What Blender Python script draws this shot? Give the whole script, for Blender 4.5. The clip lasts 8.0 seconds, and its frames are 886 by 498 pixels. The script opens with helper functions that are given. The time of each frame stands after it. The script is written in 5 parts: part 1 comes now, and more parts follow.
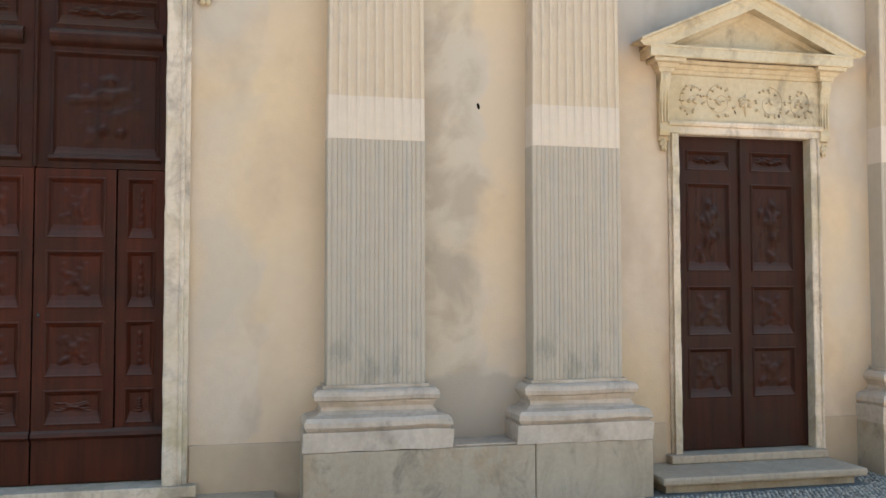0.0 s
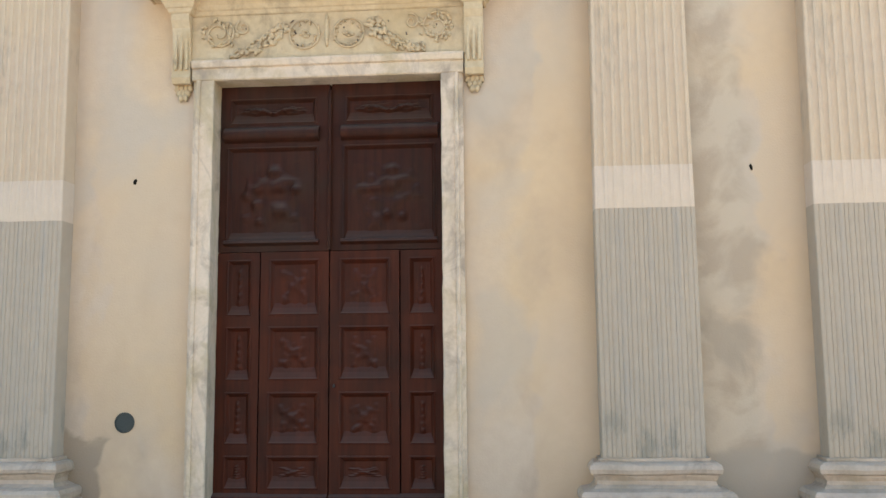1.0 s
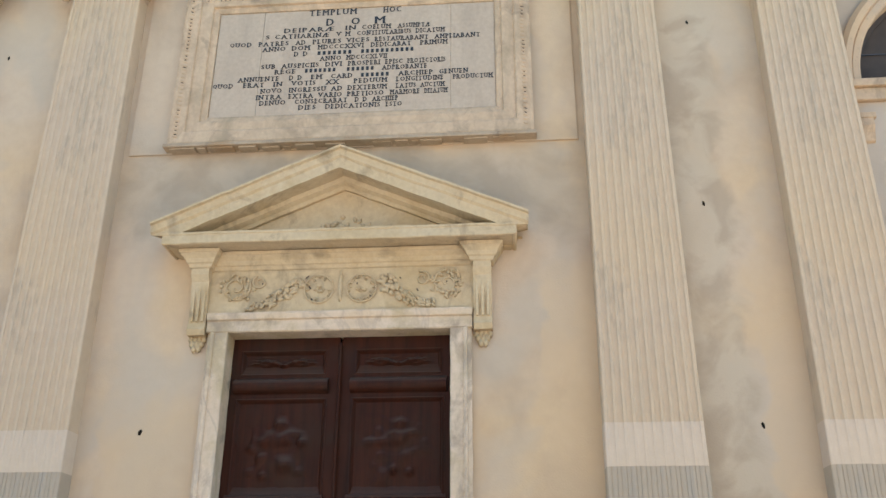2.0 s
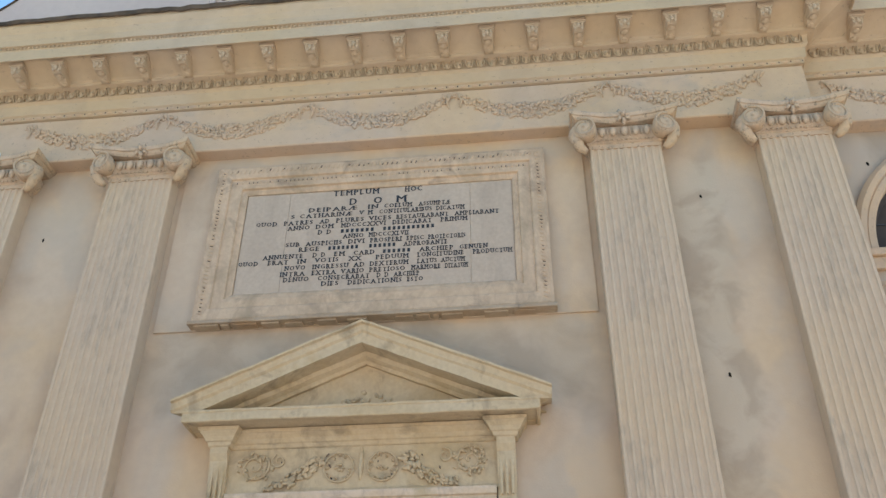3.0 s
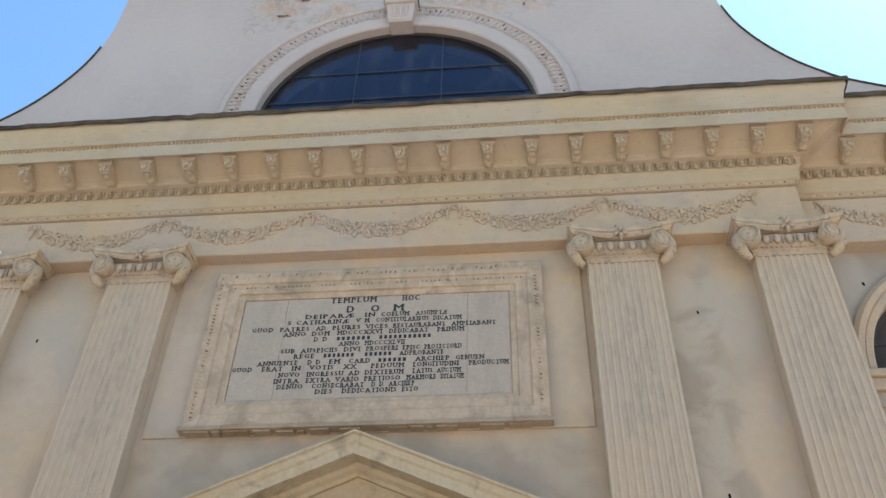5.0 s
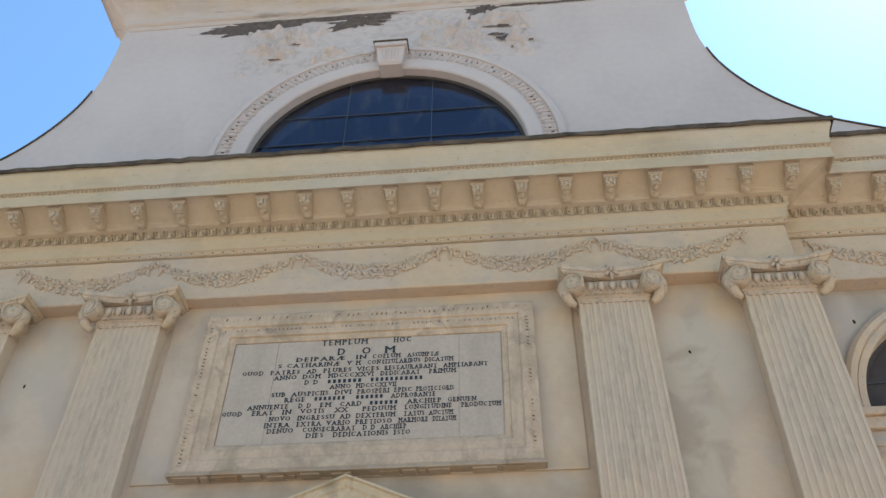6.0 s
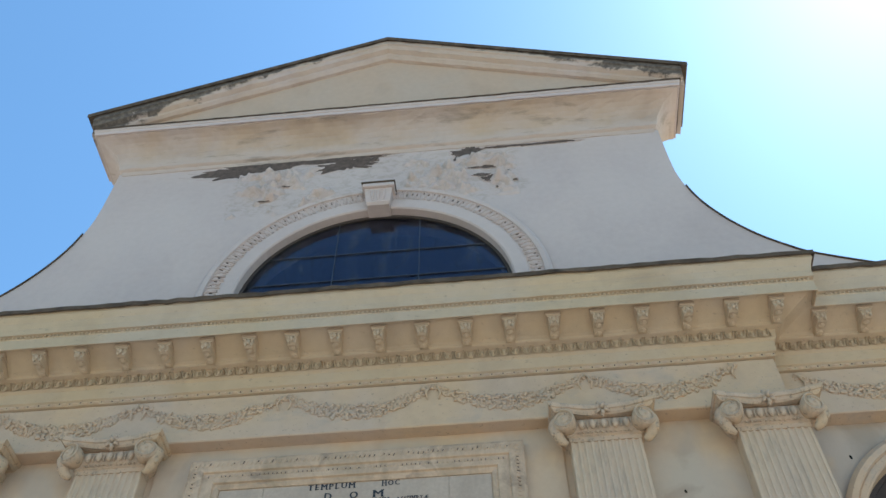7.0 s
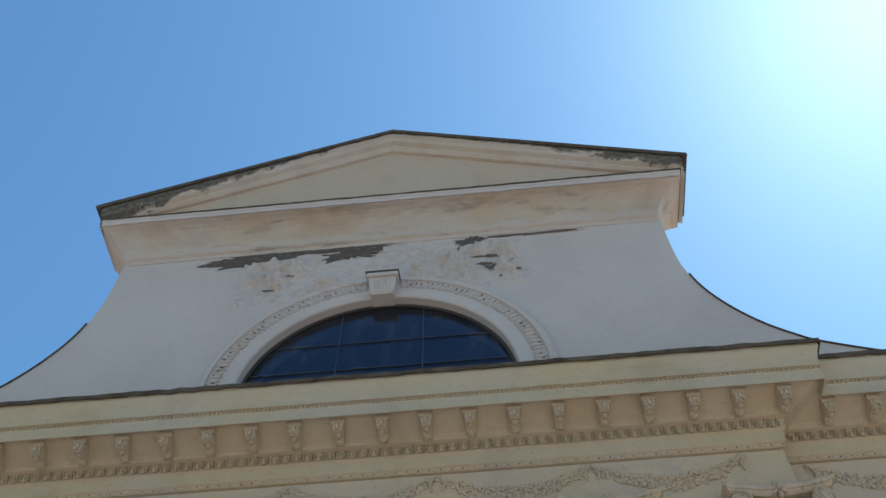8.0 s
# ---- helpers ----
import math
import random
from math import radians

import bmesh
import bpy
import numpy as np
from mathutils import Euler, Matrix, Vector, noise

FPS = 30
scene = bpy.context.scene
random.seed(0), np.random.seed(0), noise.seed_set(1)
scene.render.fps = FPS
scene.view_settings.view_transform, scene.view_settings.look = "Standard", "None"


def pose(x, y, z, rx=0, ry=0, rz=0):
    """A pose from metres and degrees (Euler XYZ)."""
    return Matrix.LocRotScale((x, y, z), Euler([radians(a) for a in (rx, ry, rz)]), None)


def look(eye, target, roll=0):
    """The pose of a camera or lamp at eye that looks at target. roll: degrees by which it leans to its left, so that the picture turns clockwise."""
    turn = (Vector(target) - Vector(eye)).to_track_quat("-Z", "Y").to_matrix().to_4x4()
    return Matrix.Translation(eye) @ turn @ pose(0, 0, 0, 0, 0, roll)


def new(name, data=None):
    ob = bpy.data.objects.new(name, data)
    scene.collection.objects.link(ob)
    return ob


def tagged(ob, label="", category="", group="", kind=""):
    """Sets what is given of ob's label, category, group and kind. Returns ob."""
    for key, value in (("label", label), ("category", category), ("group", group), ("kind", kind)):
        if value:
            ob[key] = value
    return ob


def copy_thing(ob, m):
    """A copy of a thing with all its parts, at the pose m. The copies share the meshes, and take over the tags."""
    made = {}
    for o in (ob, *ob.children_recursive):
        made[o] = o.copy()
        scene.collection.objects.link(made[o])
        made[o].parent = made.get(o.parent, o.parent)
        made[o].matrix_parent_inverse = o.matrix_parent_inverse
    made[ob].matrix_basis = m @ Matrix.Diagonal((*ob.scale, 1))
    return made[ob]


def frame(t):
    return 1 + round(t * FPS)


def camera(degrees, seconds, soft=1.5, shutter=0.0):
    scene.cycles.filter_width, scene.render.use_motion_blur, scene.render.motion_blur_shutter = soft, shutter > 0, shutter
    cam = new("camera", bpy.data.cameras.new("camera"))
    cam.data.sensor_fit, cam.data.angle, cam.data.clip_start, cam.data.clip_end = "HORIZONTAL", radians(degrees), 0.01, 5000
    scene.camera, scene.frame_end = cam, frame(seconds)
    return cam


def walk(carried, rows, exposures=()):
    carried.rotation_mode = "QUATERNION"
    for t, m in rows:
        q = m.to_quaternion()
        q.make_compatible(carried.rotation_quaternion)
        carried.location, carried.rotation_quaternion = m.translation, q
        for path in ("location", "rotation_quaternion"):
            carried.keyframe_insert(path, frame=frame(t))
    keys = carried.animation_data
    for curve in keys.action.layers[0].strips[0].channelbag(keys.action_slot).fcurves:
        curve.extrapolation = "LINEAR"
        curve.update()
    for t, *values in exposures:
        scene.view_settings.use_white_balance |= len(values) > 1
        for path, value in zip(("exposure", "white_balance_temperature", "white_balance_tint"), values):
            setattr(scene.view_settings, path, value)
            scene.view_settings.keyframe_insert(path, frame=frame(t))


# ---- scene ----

# ---------------------------------------------------------------- camera
cam = camera(53.15, 8.0)
# seconds, x, y, z, heading to the right, tilt up, roll
PATH = [
    (0.0, 1.608, -7.475, 1.561, 12.90, 2.53, -0.07),
    (0.2, 1.609, -7.487, 1.558, 9.52, 3.38, -0.20),
    (0.4, 1.604, -7.485, 1.561, 5.01, 3.73, 0.84),
    (0.5, 1.609, -7.478, 1.560, 3.93, 3.83, 1.50),
    (0.7, 1.600, -7.515, 1.558, 0.22, 4.04, 1.26),
    (1.0, 1.607, -7.545, 1.554, -4.48, 7.21, -0.53),
    (1.2, 1.601, -7.559, 1.556, -5.20, 9.94, -0.62),
    (1.5, 1.599, -7.568, 1.550, -5.04, 14.93, -1.17),
    (1.7, 1.597, -7.579, 1.557, -4.87, 18.19, -0.56),
    (2.0, 1.582, -7.586, 1.553, -4.82, 23.45, 0.26),
    (2.2, 1.585, -7.588, 1.549, -5.18, 25.92, 0.82),
    (3.3, 1.592, -7.592, 1.568, -6.95, 37.60, 0.46),
    (3.5, 1.590, -7.606, 1.569, -7.35, 39.46, 1.17),
    (4.0, 1.589, -7.603, 1.556, -7.67, 42.10, 1.81),
    (4.5, 1.599, -7.597, 1.555, -6.86, 41.57, 2.08),
    (5.8, 1.594, -7.594, 1.577, -5.90, 42.98, 1.17),
    (6.0, 1.599, -7.604, 1.578, -5.83, 44.23, 0.85),
    (6.5, 1.599, -7.616, 1.577, -5.06, 48.83, 0.19),
    (7.0, 1.617, -7.625, 1.590, -4.79, 53.00, -0.66),
    (7.5, 1.623, -7.629, 1.583, -5.02, 56.74, -0.29),
    (8.0, 1.626, -7.624, 1.568, -5.20, 58.80, -0.44),
]


def aim(x, y, z, heading, tilt, roll):
    h, p = radians(heading), radians(tilt)
    way = Vector((math.sin(h) * math.cos(p), math.cos(h) * math.cos(p), math.sin(p)))
    return look((x, y, z), Vector((x, y, z)) + way, roll)


EXPOSURE = [(0.0, 1.77, 8030, 12), (0.5, 1.71, 8030, 12), (1.0, 1.81, 8030, 12), (2.0, 1.57, 7980, 12), (3.5, 1.17, 7330, 12), (4.5, 1.11, 7280, 12), (6.5, 1.03, 7200, 10), (7.0, 0.85, 6900, 6), (8.0, 0.36, 6600, 4)]
walk(cam, [(r[0], aim(*r[1:])) for r in PATH], EXPOSURE)

# ---------------------------------------------------------------- light
SUN_EL, SUN_AZ = radians(60.1), radians(58.6)
SUN = Vector((math.sin(SUN_AZ) * math.cos(SUN_EL), math.cos(SUN_AZ) * math.cos(SUN_EL), math.sin(SUN_EL)))
world = bpy.data.worlds.new("sky")
scene.world = world
world.use_nodes = True
wn = world.node_tree.nodes
wn.clear()
sky = wn.new("ShaderNodeTexSky")
sky.sky_type, sky.sun_disc = "NISHITA", False
sky.sun_elevation, sky.sun_rotation = SUN_EL, SUN_AZ
sky.air_density, sky.dust_density, sky.ozone_density = 1.0, 0.45, 2.5
bg = wn.new("ShaderNodeBackground")
bg.inputs[1].default_value = 0.15
wo = wn.new("ShaderNodeOutputWorld")
tint = wn.new("ShaderNodeMix")
tint.data_type, tint.blend_type = "RGBA", "MULTIPLY"
tint.inputs["Factor"].default_value = 1.0
tint.inputs["B"].default_value = (0.69, 1.0, 1.13, 1)
world.node_tree.links.new(sky.outputs[0], tint.inputs["A"])
world.node_tree.links.new(tint.outputs["Result"], bg.inputs[0])
world.node_tree.links.new(bg.outputs[0], wo.inputs[0])
lamp = bpy.data.lights.new("sun", "SUN")
lamp.energy, lamp.angle, lamp.color = 3.5, radians(0.5), (1.0, 0.965, 0.905)
sun = new("sun", lamp)
sun.matrix_world = look(SUN * 60, (0, 0, 0))

# ---------------------------------------------------------------- materials
def material(name, rough=0.8, metal=0.0):
    m = bpy.data.materials.new(name)
    m.use_nodes = True
    nt = m.node_tree
    p = nt.nodes["Principled BSDF"]
    p.inputs["Roughness"].default_value = rough
    p.inputs["Metallic"].default_value = metal
    co = nt.nodes.new("ShaderNodeTexCoord")
    return m, nt, p, co.outputs["Object"]


def noise_of(nt, co, scale, detail=4.0, rough=0.55, stretch=(1, 1, 1), shift=(0, 0, 0), warp=0.0):
    mp = nt.nodes.new("ShaderNodeMapping")
    mp.inputs["Scale"].default_value = stretch
    mp.inputs["Location"].default_value = shift
    nt.links.new(co, mp.inputs[0])
    n = nt.nodes.new("ShaderNodeTexNoise")
    n.inputs["Scale"].default_value = scale
    n.inputs["Detail"].default_value = detail
    n.inputs["Roughness"].default_value = rough
    n.inputs["Distortion"].default_value = warp
    nt.links.new(mp.outputs[0], n.inputs["Vector"])
    return n.outputs["Fac"]


def ramp(nt, fac, a, b, lo=(0, 0, 0), hi=(1, 1, 1)):
    r = nt.nodes.new("ShaderNodeValToRGB")
    r.color_ramp.elements[0].position, r.color_ramp.elements[1].position = a, b
    r.color_ramp.elements[0].color, r.color_ramp.elements[1].color = (*lo, 1), (*hi, 1)
    nt.links.new(fac, r.inputs[0])
    return r.outputs[0]


def mix(nt, fac, a, b, mode="MIX"):
    m = nt.nodes.new("ShaderNodeMix")
    m.data_type, m.blend_type = "RGBA", mode
    for sock, v in ((m.inputs["Factor"], fac), (m.inputs["A"], a), (m.inputs["B"], b)):
        if isinstance(v, bpy.types.NodeSocket):
            nt.links.new(v, sock)
        elif isinstance(v, (int, float)):
            sock.default_value = v
        else:
            sock.default_value = (*v, 1)
    return m.outputs["Result"]


def calc(nt, op, a, b=0.0):
    m = nt.nodes.new("ShaderNodeMath")
    m.operation = op
    for sock, v in ((m.inputs[0], a), (m.inputs[1], b)):
        if isinstance(v, bpy.types.NodeSocket):
            nt.links.new(v, sock)
        else:
            sock.default_value = v
    return m.outputs[0]


def axis(nt, co, name):
    s = nt.nodes.new("ShaderNodeSeparateXYZ")
    nt.links.new(co, s.inputs[0])
    return s.outputs[name]


def between(nt, value, a, b, soft):
    """1 where value lies between a and b, with soft borders."""
    out = None
    for lo, hi in ((a - soft, a + soft), (b + soft, b - soft)):
        m = nt.nodes.new("ShaderNodeMapRange")
        m.interpolation_type = "SMOOTHSTEP"
        m.inputs["From Min"].default_value, m.inputs["From Max"].default_value = lo, hi
        nt.links.new(value, m.inputs["Value"])
        out = m.outputs[0] if out is None else calc(nt, "MULTIPLY", out, m.outputs[0])
    return out


def bump(nt, p, height, strength=0.3, dist=0.01):
    b = nt.nodes.new("ShaderNodeBump")
    b.inputs["Strength"].default_value, b.inputs["Distance"].default_value = strength, dist
    nt.links.new(height, b.inputs["Height"])
    nt.links.new(b.outputs[0], p.inputs["Normal"])


def plaster(name, main, pale, dirt, amount=0.5, dirt_amount=0.3, rough=0.9, grain=0.25):
    """Lime plaster: two washes in large clouds, damp stains, fine grain."""
    m, nt, p, co = material(name, rough)
    big = ramp(nt, noise_of(nt, co, 0.8, 3, 0.45, (1, 1, 0.7), warp=0.3), 0.47 - 0.25 * (amount - 0.3), 0.66 - 0.25 * (amount - 0.3))
    c = mix(nt, big, main, pale)
    stain = ramp(nt, noise_of(nt, co, 1.5, 4, 0.5, (1, 1, 0.6), (7.3, 1.1, 3.9), 0.4), 0.58 - 0.1 * dirt_amount, 0.76)
    c = mix(nt, calc(nt, "MULTIPLY", stain, dirt_amount), c, dirt)
    small = ramp(nt, noise_of(nt, co, 9, 5, 0.6), 0.3, 0.75, (0.95, 0.95, 0.95), (1.03, 1.03, 1.03))
    c = mix(nt, 1.0, c, small, "MULTIPLY")
    nt.links.new(c, p.inputs["Base Color"])
    bump(nt, p, calc(nt, "ADD", calc(nt, "MULTIPLY", noise_of(nt, co, 3.0, 4), 2.0), noise_of(nt, co, 60, 3)), grain, 0.01)
    return m, nt, p, co, c


def stone(name, main, pale, vein, scale=1.6, rough=0.6, grain=0.3, veins=0.5, rust=None, drips=0.35):
    """Marble or limestone with clouds, veins and streaks."""
    m, nt, p, co = material(name, rough)
    c = mix(nt, ramp(nt, noise_of(nt, co, scale, 6, 0.6, warp=0.6), 0.35, 0.65), main, pale)
    v = noise_of(nt, co, scale * 1.4, 5, 0.55, (1, 1, 0.45), (3, 2, 9), 1.6)
    line = ramp(nt, calc(nt, "ABSOLUTE", calc(nt, "SUBTRACT", v, 0.5)), 0.0, 0.05, (1, 1, 1), (0, 0, 0))
    c = mix(nt, calc(nt, "MULTIPLY", line, veins), c, vein)
    drip = ramp(nt, noise_of(nt, co, 5, 4, 0.6, (1, 1, 0.12), (1, 4, 2)), 0.5, 0.75)
    c = mix(nt, calc(nt, "MULTIPLY", drip, drips), c, tuple(x * 0.72 for x in main))
    if rust:
        for size, at, col in ((1.6, 0.56, rust), (3.3, 0.6, tuple(x * 0.55 for x in main))):
            spot = ramp(nt, noise_of(nt, co, size, 6, 0.65, (1, 1, 0.8), (size, 2, 5), 0.5), at - 0.06, at + 0.08)
            c = mix(nt, calc(nt, "MULTIPLY", spot, 0.85), c, col)
    c = mix(nt, 1.0, c, ramp(nt, noise_of(nt, co, 25, 4), 0.3, 0.7, (0.92, 0.92, 0.92), (1.05, 1.05, 1.05)), "MULTIPLY")
    nt.links.new(c, p.inputs["Base Color"])
    bump(nt, p, calc(nt, "ADD", noise_of(nt, co, 8, 5), noise_of(nt, co, 70, 3)), grain, 0.008)
    return m


CREAM, PALE, DIRT = (0.545, 0.358, 0.208), (0.515, 0.366, 0.250), (0.360, 0.240, 0.154)
wall_mat, nt, p, co, c = plaster("cream_limewash", CREAM, PALE, DIRT, 0.7, 0.65)
cloud = ramp(nt, noise_of(nt, co, 1.0, 4, 0.5, (1, 1, 0.75), (2.2, 0, 6.1), 0.5), 0.49, 0.60)
c = mix(nt, calc(nt, "MULTIPLY", cloud, 0.5), c, (0.41, 0.325, 0.245))
# damp, scraped plaster between the paired pilasters, grey render low down
x_, z_ = axis(nt, co, "X"), axis(nt, co, "Z")
edge = calc(nt, "MULTIPLY", calc(nt, "SUBTRACT", noise_of(nt, co, 1.9, 4, 0.5, warp=0.4), 0.5), 0.9)
xx = calc(nt, "ADD", x_, edge)
zz = calc(nt, "ADD", z_, calc(nt, "MULTIPLY", edge, 1.3))
damp = calc(nt, "MULTIPLY", between(nt, xx, 2.9, 3.62, 0.11), between(nt, zz, 0.2, 7.7, 0.35))
c = mix(nt, calc(nt, "MULTIPLY", damp, 0.68), c, mix(nt, ramp(nt, noise_of(nt, co, 2.3, 5, 0.55, warp=0.5), 0.45, 0.60), (0.45, 0.34, 0.235), (0.335, 0.24, 0.16)))
patch = calc(nt, "MULTIPLY", between(nt, xx, 3.22, 3.62, 0.08), between(nt, zz, 1.5, 2.05, 0.10))
c = mix(nt, calc(nt, "MULTIPLY", patch, 0.7), c, (0.32, 0.235, 0.16))
grey = calc(nt, "MULTIPLY", between(nt, xx, -2.4, -2.0, 0.03), between(nt, zz, -1.0, 0.9, 0.04))
c = mix(nt, grey, c, (0.30, 0.208, 0.135))
foot = calc(nt, "MULTIPLY", between(nt, x_, 3.0, 4.15, 0.02), between(nt, calc(nt, "ADD", z_, calc(nt, "MULTIPLY", edge, 0.35)), -1.0, 0.80, 0.03))
c = mix(nt, calc(nt, "MULTIPLY", foot, 0.8), c, (0.345, 0.262, 0.188))
for xa, xb, za, zb in ((1.85, 2.45, 0.3, 4.6), (3.72, 4.3, 0.9, 4.8), (-2.1, -1.2, 0.9, 3.4)):
    fresh = calc(nt, "MULTIPLY", between(nt, xx, xa, xb, 0.05), between(nt, zz, za, zb, 0.25))
    c = mix(nt, calc(nt, "MULTIPLY", fresh, 0.5), c, CREAM)
bay = calc(nt, "MULTIPLY", between(nt, xx, 5.0, 9.5, 0.12), between(nt, zz, 3.75, 12.0, 0.25))
c = mix(nt, calc(nt, "MULTIPLY", bay, 0.75), c, mix(nt, ramp(nt, noise_of(nt, co, 1.4, 5, 0.55, (1, 1, 0.5), (1, 0, 3), 0.4), 0.45, 0.62), (0.42, 0.335, 0.265), (0.30, 0.235, 0.18)))
over = calc(nt, "MULTIPLY", between(nt, xx, -2.3, 2.3, 0.2), between(nt, zz, 5.0, 6.0, 0.22))
c = mix(nt, calc(nt, "MULTIPLY", over, 0.7), c, mix(nt, ramp(nt, noise_of(nt, co, 1.8, 5, 0.55, shift=(4, 0, 2), warp=0.5), 0.42, 0.60), (0.40, 0.295, 0.205), (0.30, 0.215, 0.145)))
nt.links.new(c, p.inputs["Base Color"])

dado_mat = plaster("grey_dado_render", (0.440, 0.298, 0.182), (0.395, 0.272, 0.170), (0.300, 0.200, 0.125), 0.5, 0.5)[0]
upper_mat, nt, p, co, c = plaster("white_gable_plaster", (0.474, 0.362, 0.310), (0.498, 0.380, 0.322), (0.420, 0.314, 0.261), 0.5, 0.25, grain=0.012)
# weather stains and moss among the broken stucco over the window
jag = calc(nt, "MULTIPLY", calc(nt, "SUBTRACT", noise_of(nt, co, 1.6, 5, 0.6, warp=0.5), 0.5), 1.2)
zone = calc(nt, "MULTIPLY", between(nt, calc(nt, "ADD", axis(nt, co, "X"), jag), -2.5, 2.3, 0.15), between(nt, calc(nt, "ADD", axis(nt, co, "Z"), jag), 13.0, 14.75, 0.15))
moss = ramp(nt, noise_of(nt, co, 6.0, 6, 0.7, (1, 1, 1.5), (2, 0, 5), 0.6), 0.48, 0.62)
c = mix(nt, calc(nt, "MULTIPLY", calc(nt, "MULTIPLY", zone, moss), 0.45), c, (0.27, 0.205, 0.14))
wash = calc(nt, "MULTIPLY", ramp(nt, noise_of(nt, co, 0.6, 3, 0.5, (1, 1, 0.6), (8, 0, 1), 0.4), 0.42, 0.62), 0.25)
c = mix(nt, wash, c, (0.53, 0.42, 0.36))
nt.links.new(c, p.inputs["Base Color"])
trim_mat, nt, p, co, c = plaster("ochre_stucco", (0.470, 0.324, 0.192), (0.458, 0.330, 0.218), (0.325, 0.224, 0.140), 0.45, 0.45)
soot = ramp(nt, noise_of(nt, co, 2.2, 6, 0.7, (0.4, 1, 1.6), (9, 1, 2), 0.3), 0.58, 0.72)
c = mix(nt, calc(nt, "MULTIPLY", soot, 0.3), c, (0.27, 0.20, 0.14))
speck = ramp(nt, noise_of(nt, co, 20, 5, 0.65, (0.7, 1, 1.2), (1, 6, 2), 0.4), 0.62, 0.69)
nt.links.new(mix(nt, calc(nt, "MULTIPLY", speck, 0.45), c, (0.16, 0.125, 0.09)), p.inputs["Base Color"])
frieze_mat, nt, p, co, c = plaster("pale_frieze_stucco", (0.516, 0.340, 0.204), (0.476, 0.332, 0.230), (0.358, 0.245, 0.162), 0.6, 0.4)
soot = ramp(nt, noise_of(nt, co, 3.0, 6, 0.7, (0.6, 1, 1.2), (4, 1, 7), 0.4), 0.55, 0.70)
speck = ramp(nt, noise_of(nt, co, 26, 4, 0.6, (1, 1, 1), (1, 6, 2), 0.4), 0.63, 0.69)
c = mix(nt, calc(nt, "MULTIPLY", soot, 0.45), c, (0.31, 0.26, 0.21))
c = mix(nt, calc(nt, "MULTIPLY", speck, 0.45), c, (0.16, 0.125, 0.09))
nt.links.new(c, p.inputs["Base Color"])
shaft_mat, nt, p, co, c = plaster("cream_fluted_stucco", (0.520, 0.360, 0.228), (0.498, 0.353, 0.240), (0.424, 0.300, 0.206), 0.5, 0.25)
streak = ramp(nt, noise_of(nt, co, 6, 5, 0.65, (1, 1, 0.10)), 0.56, 0.75)
c = mix(nt, calc(nt, "MULTIPLY", streak, 0.2), c, (0.39, 0.295, 0.21))
worn_patch = ramp(nt, noise_of(nt, co, 2.4, 6, 0.65, (1, 1, 0.45), (5, 0, 1), 0.4), 0.53, 0.60)
fine = ramp(nt, noise_of(nt, co, 22, 4, 0.6, (1, 1, 0.2)), 0.45, 0.58)
c = mix(nt, calc(nt, "MULTIPLY", calc(nt, "MULTIPLY", worn_patch, fine), 0.4), c, (0.31, 0.235, 0.165))
nt.links.new(c, p.inputs["Base Color"])
cap_mat, nt, p, co, c = plaster("sooty_carved_stucco", (0.490, 0.328, 0.196), (0.470, 0.326, 0.220), (0.340, 0.240, 0.160), 0.5, 0.5, grain=0.5)
soot = ramp(nt, noise_of(nt, co, 5.5, 6, 0.7, (1, 1, 1), (3, 1, 4), 0.5), 0.49, 0.64)
speck = ramp(nt, noise_of(nt, co, 24, 4, 0.6, (1, 1, 0.7), (1, 6, 2), 0.4), 0.60, 0.66)
c = mix(nt, calc(nt, "MULTIPLY", soot, 0.6), c, (0.25, 0.20, 0.145))
c = mix(nt, calc(nt, "MULTIPLY", speck, 0.6), c, (0.14, 0.105, 0.07))
nt.links.new(c, p.inputs["Base Color"])
collar_mat = plaster("cream_new_stucco", (0.550, 0.398, 0.280), (0.533, 0.394, 0.294), (0.460, 0.332, 0.239), 0.5, 0.2)[0]
grey_mat, nt, p, co, c = plaster("grey_cabled_stucco", (0.380, 0.284, 0.200), (0.412, 0.306, 0.214), (0.300, 0.227, 0.162), 0.5, 0.4)
streak = ramp(nt, noise_of(nt, co, 7, 5, 0.65, (1, 1, 0.08)), 0.52, 0.72)
c = mix(nt, calc(nt, "MULTIPLY", streak, 0.3), c, (0.27, 0.26, 0.24))
low = calc(nt, "MULTIPLY", between(nt, axis(nt, co, "Z"), 0.7, 1.15, 0.2), ramp(nt, noise_of(nt, co, 6, 5, 0.7, (1, 1, 0.4)), 0.5, 0.62))
c = mix(nt, calc(nt, "MULTIPLY", low, 0.6), c, (0.20, 0.17, 0.125))
nt.links.new(c, p.inputs["Base Color"])
marble_mat = stone("weathered_white_marble", (0.535, 0.373, 0.244), (0.607, 0.442, 0.312), (0.357, 0.262, 0.190), 1.6, 0.5, rust=(0.400, 0.281, 0.153))
base_mat = stone("grey_white_marble_base", (0.418, 0.298, 0.209), (0.486, 0.348, 0.248), (0.302, 0.213, 0.151), 2.2, 0.55, veins=0.22, rust=(0.297, 0.212, 0.136))
plinth_mat = stone("stained_stone_plinth", (0.352, 0.244, 0.154), (0.385, 0.272, 0.176), (0.235, 0.150, 0.088), 1.5, 0.7, veins=0.25, rust=(0.310, 0.185, 0.095))
step_mat = stone("worn_grey_step_stone", (0.335, 0.232, 0.150), (0.395, 0.276, 0.180), (0.260, 0.180, 0.118), 2.5, 0.75)
